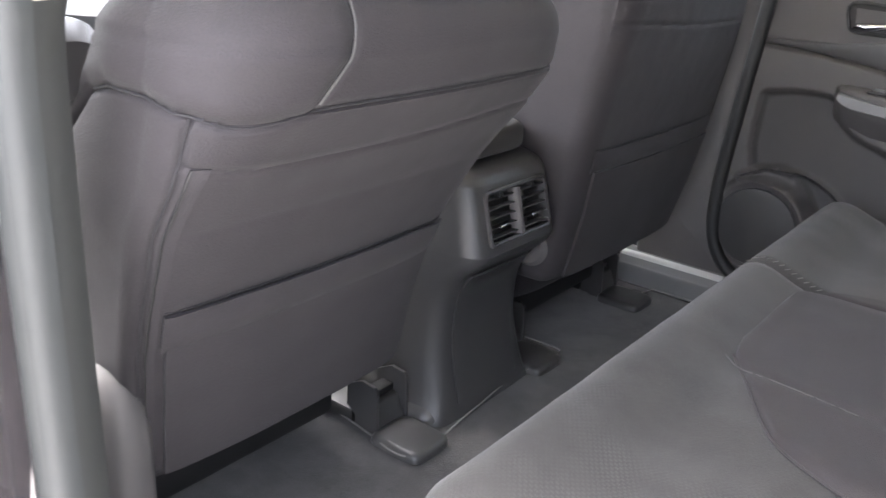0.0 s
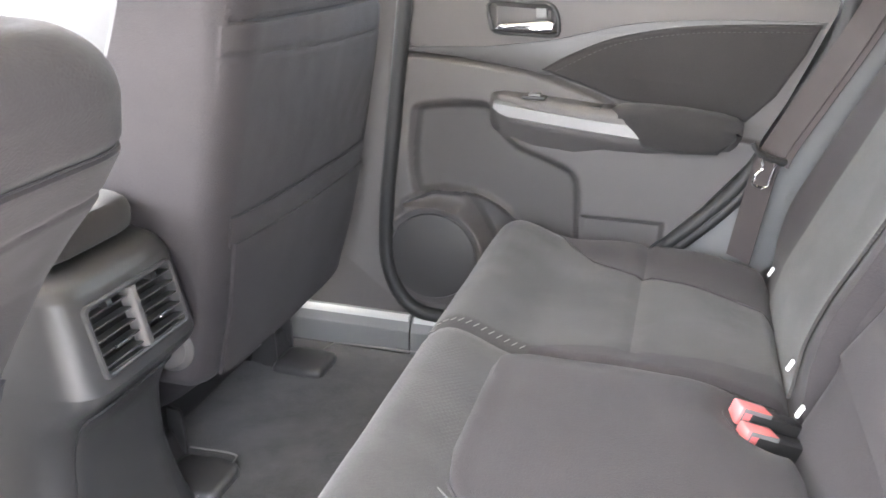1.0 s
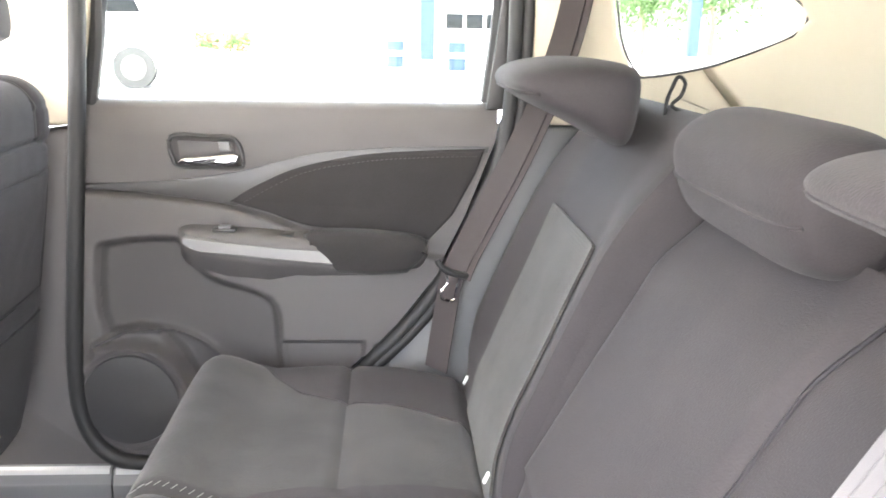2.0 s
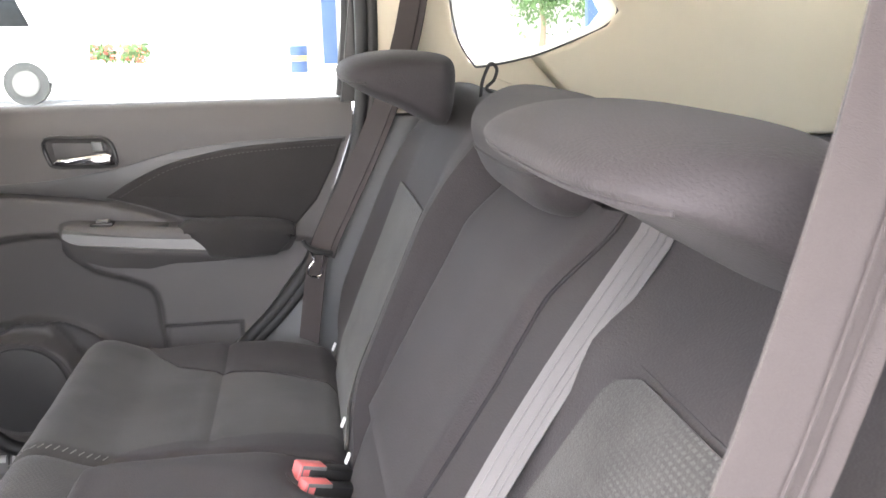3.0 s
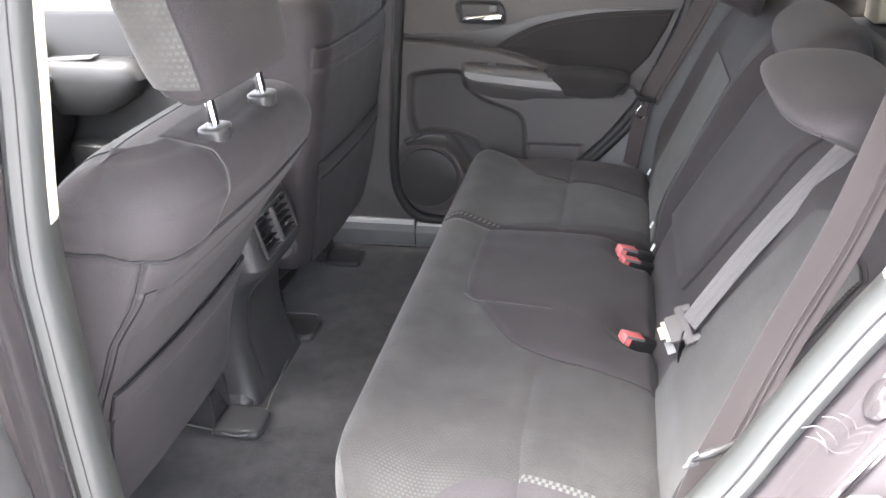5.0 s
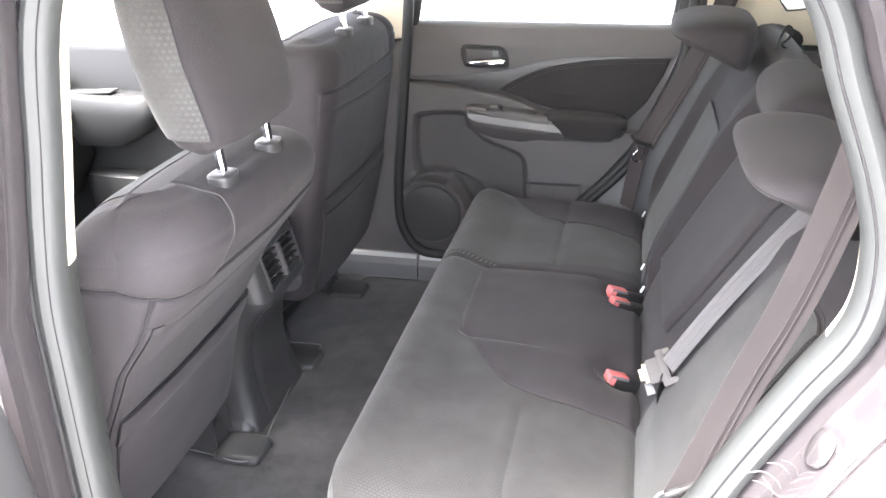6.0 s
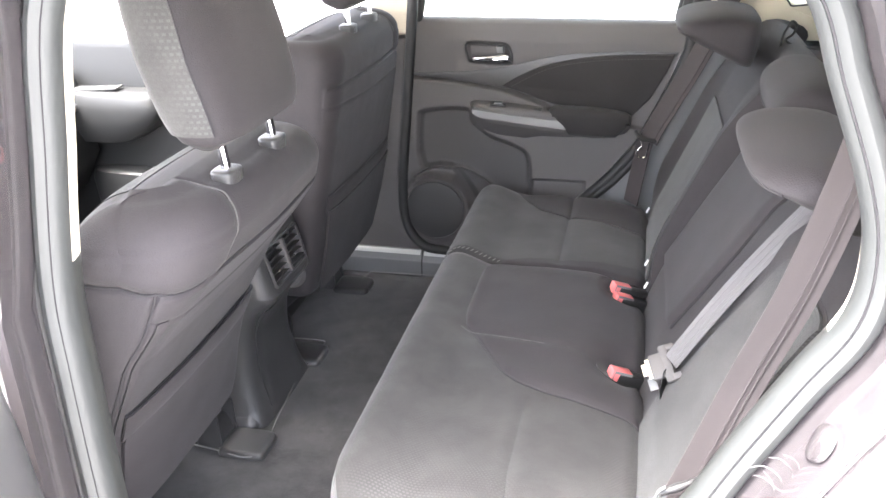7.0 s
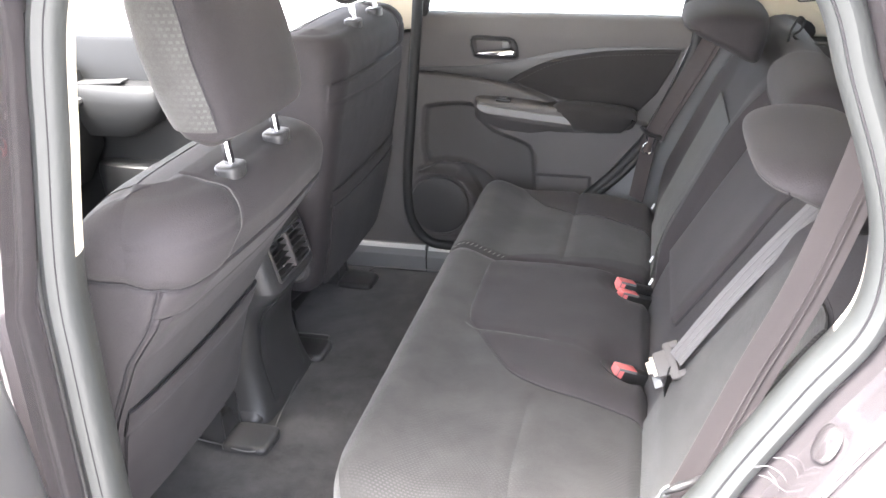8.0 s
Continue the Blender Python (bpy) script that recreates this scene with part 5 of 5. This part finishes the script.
for x, zt, zb, dep in [(0.248, 0.900, 0.889, 0.004), (0.254, 0.909, 0.876, 0.030), (0.275, 0.913, 0.866, 0.050), (0.33, 0.910, 0.856, 0.056), (0.40, 0.905, 0.849, 0.058), (0.47, 0.898, 0.843, 0.058), (0.52, 0.894, 0.840, 0.058), (0.60, 0.890, 0.840, 0.054), (0.655, 0.886, 0.844, 0.045), (0.672, 0.882, 0.858, 0.020)]:
    y0, y1 = 0.712, 0.712 - dep
    secs.append([(x, y0, zt + 0.002), (x, y1 + 0.012, zt), (x, y1 + 0.003, zt - 0.004), (x, y1, zt - 0.012), (x, y1 + 0.002, zb + 0.012), (x, y1 + 0.010, zb), (x, y0, zb - lerp([(0.25, 0.03), (0.30, 0.046), (0.38, 0.054), (0.45, 0.03), (0.67, 0.01)], x))])
part("armrest", skin([list(p) for p in zip(*[smooth_line(list(c), 4) for c in zip(*secs)])] and secs), PLASTIC_MID, door, "grey moulded armrest", sharp=55)
tr = []
for x, zt, zb in [(0.266, 0.899, 0.892), (0.276, 0.898, 0.884), (0.292, 0.896, 0.878), (0.35, 0.890, 0.872), (0.43, 0.882, 0.864), (0.511, 0.876, 0.857)]:
    tr.append([(x, 0.690, zt + 0.006), (x, 0.660, zt + 0.005), (x, 0.6535, zt), (x, 0.6515, zb), (x, 0.656, zb - 0.002), (x, 0.690, zb - 0.001)])
part("armrest_trim", skin(tr), SILVER, door, "satin silver armrest trim")
pad = []
for x, zt, zb, d in [(0.462, 0.900, 0.893, 0.0), (0.474, 0.908, 0.880, 0.012), (0.50, 0.911, 0.860, 0.016), (0.518, 0.911, 0.840, 0.018), (0.58, 0.909, 0.836, 0.018), (0.635, 0.903, 0.838, 0.014), (0.660, 0.897, 0.862, 0.008), (0.670, 0.890, 0.880, 0.002)]:
    y1 = 0.652 - d + 0.014
    pad.append([(x, 0.705, zt - 0.004), (x, y1 + 0.014, zt), (x, y1 + 0.003, zt - 0.006), (x, y1, zt - 0.020), (x, y1 + 0.002, zb + 0.01), (x, y1 + 0.012, zb), (x, 0.705, zb)])
part("armrest_pad", skin(pad), CLOTH_DARK, door, "dark cloth armrest pad", sharp=60)
sw = part("window_switch", box(0.312, 0.352, 0.660, 0.684, 0.9075, 0.914, 0.003), BLACK, door, "black window switch")
part("switch_key", box(0.322, 0.343, 0.664, 0.680, 0.913, 0.918, 0.002), PLASTIC_PALE, sw)
part("pull_cup", box(0.375, 0.445, 0.664, 0.694, 0.8985, 0.903, 0.003), BLACK, door, "dark pull cup")
# speaker grille
part("speaker_grille", turn(tube([(0, 0, 0), (0, -0.004, 0), (0, -0.006, 0)], [0.084, 0.082, 0.062], 48), pose(SPK[0], 0.690, SPK[1])), PLASTIC, door, "dark speaker grille")
# release handle in its bowl
hn = part("handle_bowl", slab([(0.252, 1.018), (0.249, 1.054), (0.342, 1.050), (0.350, 1.018)], 0.735, 0.7225, 0.002), PLASTIC_MID, door, "grey handle bowl")
rim = smooth_line([(0.246, 1.022), (0.243, 1.060), (0.30, 1.061), (0.348, 1.056), (0.360, 1.020), (0.352, 1.010), (0.30, 1.010), (0.256, 1.012)], 4, True)
part("handle_rim", tube([(x, 0.7085, z) for x, z in rim], 0.004, 8, True), BLACK, door, "black handle bezel")
lev = [(0.252, 1.016), (0.30, 1.013), (0.352, 1.014), (0.356, 1.030), (0.345, 1.034), (0.30, 1.029), (0.262, 1.026)]
part("handle_lever", slab(lev, 0.7215, 0.698, 0.005, 3), CHROME, hn, "chrome release lever")
part("lock_tab", slab([(0.322, 1.036), (0.340, 1.036), (0.338, 1.052), (0.320, 1.053)], 0.7215, 0.708, 0.002), PLASTIC_PALE, hn, "pale lock tab")
# window frame of the door
fr = [(0.108, 1.11), (0.128, 1.22), (0.155, 1.40), (0.22, 1.455), (0.45, 1.48), (0.70, 1.46), (0.775, 1.42), (0.79, 1.30), (0.772, 1.12)]
part("window_frame", tube([(x, 0.735, z) for x, z in smooth_line(fr, 6)], 0.013, 8), RUBBER, door, "black window frame")
part("window_bar", slab([(0.768, 1.11), (0.79, 1.29), (0.78, 1.46), (0.80, 1.46), (0.815, 1.29), (0.80, 1.11)], 0.76, 0.712, 0.003), BLACK, door, "black window divider")
part("outer_skin", slab([(0.02, 0.40), (0.02, 1.09), (0.80, 1.09), (0.74, 0.9), (0.55, 0.62), (0.42, 0.40)], 0.84, 0.795, 0.01), PAINT, door)

# ---- open near rear door, folded forwards ----
odoor = thing("door_2", "opened rear car door with dark grey trim", "car door", kind="structure")
mo = pose(0.02, -0.90, 0, 0, 0, -3)  # hinge corner; the door stands out from the body
part("door_trim", turn(skin([ring(x, -0.45, w, 0.42, z, 40, 7) for z, x, w in [(0.46, 0.075, 0.02), (0.48, 0.085, 0.035), (0.72, 0.09, 0.045), (0.86, 0.095, 0.050), (0.92, 0.095, 0.050), (1.00, 0.09, 0.045), (1.045, 0.085, 0.038), (1.06, 0.08, 0.025)]]), mo), PLASTIC, odoor, "dark grey door trim")
part("armrest", turn(skin([ring(0.15, -0.50, 0.035 * e, 0.24 * e, z, 32, 4) for z, e in [(0.84, 0.85), (0.86, 1), (0.90, 1), (0.915, 0.9)]]), mo), VINYL, odoor, "dark armrest")
part("door_skin", turn(box(-0.08, 0.045, -0.90, -0.01, 0.40, 1.045, 0.03), mo), PAINT, odoor, "mauve-grey door skin")
hg = part("hinge", box(-0.03, 0.02, -0.93, -0.895, 0.55, 0.62, 0.006), PAINT, odoor, "painted door hinge")
part("pin", tube([(-0.035, -0.92, 0.54), (-0.035, -0.92, 0.63)], 0.010, 12), SILVER, hg)

# ---- front of the cabin ----
dash = thing("dashboard", "dark dashboard with silver trim", "dashboard")
rows = []
for y in np.linspace(-0.70, 0.70, 29):
    hump = 0.035 * math.exp(-(((y + 0.38) / 0.2) ** 2))
    rows.append([(-1.42, y, 0.50), (-0.95, y, 0.60), (-0.88, y, 0.72), (-0.90, y, 0.86), (-0.92, y, 0.94 + hump), (-1.00, y, 0.99 + hump), (-1.25, y, 1.00), (-1.5, y, 0.97)])
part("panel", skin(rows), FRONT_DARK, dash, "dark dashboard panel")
part("trim", tube(smooth_line([(-0.885, y, 0.875 + 0.01 * math.cos(4 * y)) for y in np.linspace(-0.66, 0.66, 14)], 3), 0.013, 8), SILVER, dash, "silver dashboard trim")
part("vent", turn(box(-0.02, 0.012, -0.06, 0.06, -0.045, 0.045, 0.012), pose(-0.895, -0.62, 0.90)), BLACK, dash, "black side air vent")
part("vent_ring", turn(box(-0.022, 0.008, -0.068, 0.068, -0.053, 0.053, 0.014), pose(-0.897, -0.62, 0.90)), SILVER, dash, "silver vent surround")
wheel = thing("steering_wheel", "dark steering wheel ahead of the driver seat", "steering wheel")
mw = pose(-0.62, -0.40, 0.93, 0, -65, 0)
part("rim", turn(tube([(0.185 * math.cos(a), 0.185 * math.sin(a), 0) for a in np.linspace(0, 2 * math.pi, 41)[:-1]], 0.016, 10, True), mw), VINYL, wheel, "dark vinyl wheel rim")
part("hub", turn(skin([ring(0, 0, 0.07 * e, 0.085 * e, z, 24, 3) for z, e in [(-0.04, 0.8), (0.0, 1), (0.02, 0.9), (0.028, 0.6)]]), mw), PLASTIC, wheel)
for a in (0, 180, 270):
    part("spoke", turn(turn(box(0.05, 0.18, -0.02, 0.02, -0.012, 0.006, 0.005), pose(0, 0, 0, 0, 0, a + 90)), mw), PLASTIC, wheel)
part("column", tube([(-0.64, -0.40, 0.92), (-0.9, -0.40, 0.80)], 0.045, 14), PLASTIC, wheel)
scr = thing("windscreen", "clear windscreen between dark pillars", "windscreen", kind="structure")
for y in (-0.64, 0.64):
    part("pillar", tube([(-1.40, y * 1.05, 0.98), (-1.08, y, 1.26), (-0.70, y * 0.97, 1.54)], 0.035, 10), BEIGE, scr, "beige windscreen pillar")
part("cowl", box(-1.75, -1.38, -0.78, 0.78, 0.35, 0.99, 0.03), PAINT, scr)
part("bonnet", box(-2.4, -1.75, -0.80, 0.80, 0.35, 0.94, 0.04), PAINT, scr)

# ---- the yard outside ----
ground = tagged(part("ground", box(-400, 400, -400, 400, -0.2, 0.0), CONCRETE), "bright pale concrete yard", "ground", kind="structure")


def van(x, y, L, W, H, label, rz=0):
    v = thing("van", label, "van")
    m = pose(x, y, 0, 0, 0, rz)
    prof = [(-L / 2, 0.35), (L / 2, 0.35), (L / 2, 0.95), (L / 2 - 0.7, 1.15), (L / 2 - 1.3, H - 0.05), (L / 2 - 1.6, H), (-L / 2 + 0.15, H), (-L / 2, H - 0.2)]
    part("body", turn(slab(prof, -W / 2, W / 2, 0.06), m), CARWHITE, v, "white painted body")
    n = 4
    for i in range(n):
        a = -L / 2 + 0.35 + i * (L - 2.1) / n
        part("window", turn(box(a, a + (L - 2.1) / n - 0.12, -W / 2 - 0.02, -W / 2 + 0.05, H - 0.95, H - 0.35, 0.01), m), DARKGLASS, v, "dark side window")
    part("window", turn(slab([(L / 2 - 1.7, H - 0.9), (L / 2 - 0.95, H - 0.95), (L / 2 - 1.42, H - 0.35), (L / 2 - 1.7, H - 0.35)], -W / 2 + 0.05, -W / 2 - 0.02, 0.01), m), DARKGLASS, v, "dark cab window")
    for sx in (-L / 2 + 0.9, L / 2 - 0.9):
        w = part("wheel", turn(tube([(sx, -W / 2 - 0.02, 0.36), (sx, -W / 2 + 0.2, 0.36)], 0.36, 24), m), RUBBER, v, "black tyre")
        part("hub_cap", turn(tube([(sx, -W / 2 - 0.04, 0.36), (sx, -W / 2 + 0.1, 0.36)], 0.22, 20), m), SILVER, w)
    part("bumper", turn(box(L / 2 - 0.15, L / 2 + 0.08, -W / 2 + 0.05, W / 2 - 0.05, 0.35, 0.65, 0.04), m), PLASTIC_PALE, v)
    return v


def truck(x, y, label):
    v = thing("truck", label, "truck")
    m = pose(x, y, 0)
    part("cab", turn(slab([(-1.0, 0.6), (1.1, 0.6), (1.2, 1.3), (0.9, 1.5), (0.5, 2.3), (-1.0, 2.35)], -1.0, 1.0, 0.06), m), CARWHITE, v, "white painted cab")
    part("window", turn(slab([(-0.7, 1.5), (0.55, 1.5), (0.3, 2.1), (-0.7, 2.1)], -0.98, -1.02, 0.01), m), DARKGLASS, v)
    part("chassis", turn(box(-4.5, 0.9, -0.5, 0.5, 0.55, 0.8, 0.03), m), PLASTIC_PALE, v)
    part("bed", turn(box(-4.6, -1.1, -1.05, 1.05, 0.95, 1.25, 0.03), m), PLASTIC_PALE, v)
    part("bumper", turn(box(0.55, 1.45, -0.97, 0.97, 0.42, 0.80, 0.05), m), CARWHITE, v)
    for sx in (0.35, -3.4):
        w = part("wheel", turn(tube([(sx, -1.02, 0.42), (sx, -0.75, 0.42)], 0.42, 26), m), RUBBER, v, "black tyre")
        part("hub_cap", turn(tube([(sx, -1.04, 0.42), (sx, -0.9, 0.42)], 0.25, 20), m), SILVER, w)
    return v

van(5.2, 37.0, 5.4, 2.0, 2.3, "white passenger van parked across the yard")
truck(-4.9, 18.4, "white flatbed truck parked in the yard")
col = thing("column", "blue painted steel column of the yard canopy", "column", "canopy columns")
part("shaft", box(-0.22, 0.22, -0.22, 0.22, 0, 6.2, 0.02), BLUE, col)
part("base", box(-0.4, 0.4, -0.4, 0.4, 0, 0.35, 0.03), CONCRETE, col)
col.matrix_basis = pose(1.74, 27.5, 0)
for x, y in ((13.2, 36), (23, 36)):
    copy_thing(col, pose(x, y, 0))
canopy = thing("building", "long pale building with dark shaded upper bays", "building")
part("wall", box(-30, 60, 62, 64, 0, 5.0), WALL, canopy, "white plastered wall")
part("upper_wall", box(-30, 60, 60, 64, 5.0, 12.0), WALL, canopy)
for i in range(14):
    part("window", box(-20 + i * 5, -16.2 + i * 5, 59.94, 60.1, 6.0, 8.6), DARKGLASS, canopy, "dark window bay")
part("roof", box(-31, 61, 56, 66, 12.0, 12.6), PLASTIC_MID, canopy)
for x, y in ((0.75, 30.0), (2.75, 28.2)):
    d = thing("drum", "blue drum with a yellow band in the yard", "drum", "yard drums")
    part("shell", skin([ring(x, y, r, r, z, 24, 2) for z, r in [(0, 0.29), (0.05, 0.30), (0.3, 0.29), (0.6, 0.30), (0.88, 0.29), (0.9, 0.27)]]), BLUE, d, "blue steel shell")
    part("band", skin([ring(x, y, 0.304, 0.304, z, 24, 2) for z in (0.4, 0.56)], caps=False), YELLOW, d, "yellow band")


def tree(x, y, h, seed):
    t = thing("tree", "leafy green tree behind the yard", "tree", "yard trees")
    rnd = random.Random(seed)
    part("trunk", tube([(x, y, 0), (x + 0.1, y, h * 0.3), (x - 0.1, y + 0.1, h * 0.55)], [0.22, 0.16, 0.10], 10), BARK, t)
    bms = bmesh.new()
    for k in range(1400):
        a, b = rnd.uniform(0, 2 * math.pi), rnd.gauss(0, 1)
        c = rnd.random() ** 0.5
        lobe = 1 + 0.35 * math.sin(3 * a + seed)
        p = Vector((x + math.cos(a) * c * h * 0.38 * lobe, y + math.sin(a) * c * h * 0.38 * lobe, h * 0.62 + b * h * 0.15))
        m = Matrix.Translation(p) @ Euler((rnd.uniform(0, 3), rnd.uniform(0, 3), rnd.uniform(0, 3))).to_matrix().to_4x4()
        s = rnd.uniform(0.10, 0.24)
        vs = [bms.verts.new(m @ Vector(q)) for q in ((-s, 0, 0), (0, -s * 0.5, 0.02), (s, 0, 0), (0, s * 0.5, 0.02))]
        bms.faces.new(vs)
    part("crown", bms, LEAF, t)
    return t


for i, (x, y, h) in enumerate([(15.5, 52, 5.5), (20.5, 54, 6.2), (27, 53, 5.4)]):
    tree(x, y, h, i + 3)
for i, (x, y) in enumerate([(-7.2, 30), (-5.8, 30.4), (-4.7, 30.2)]):
    pl = thing("potted_plant", "low flowering plant in a pale pot", "plant", "yard plants")
    part("pot", skin([ring(x, y, r, r, z, 20, 2) for z, r in [(0, 0.22), (0.3, 0.28), (0.34, 0.28)]]), CONCRETE, pl)
    rnd = random.Random(i)
    b1, b2 = bmesh.new(), bmesh.new()
    for k in range(260):
        a, c = rnd.uniform(0, 6.28), rnd.random() ** 0.5 * 0.5
        p = Vector((x + math.cos(a) * c, y + math.sin(a) * c, 0.45 + rnd.random() * 0.6))
        m = Matrix.Translation(p) @ Euler((rnd.uniform(0, 3), rnd.uniform(0, 3), 0)).to_matrix().to_4x4()
        tgt = b2 if k % 5 == 0 else b1
        s = 0.08
        tgt.faces.new([tgt.verts.new(m @ Vector(q)) for q in ((-s, 0, 0), (0, -s * 0.6, 0), (s, 0, 0), (0, s * 0.6, 0))])
    part("leaves", b1, LEAF, pl)
    part("flowers", b2, FLOWER, pl)
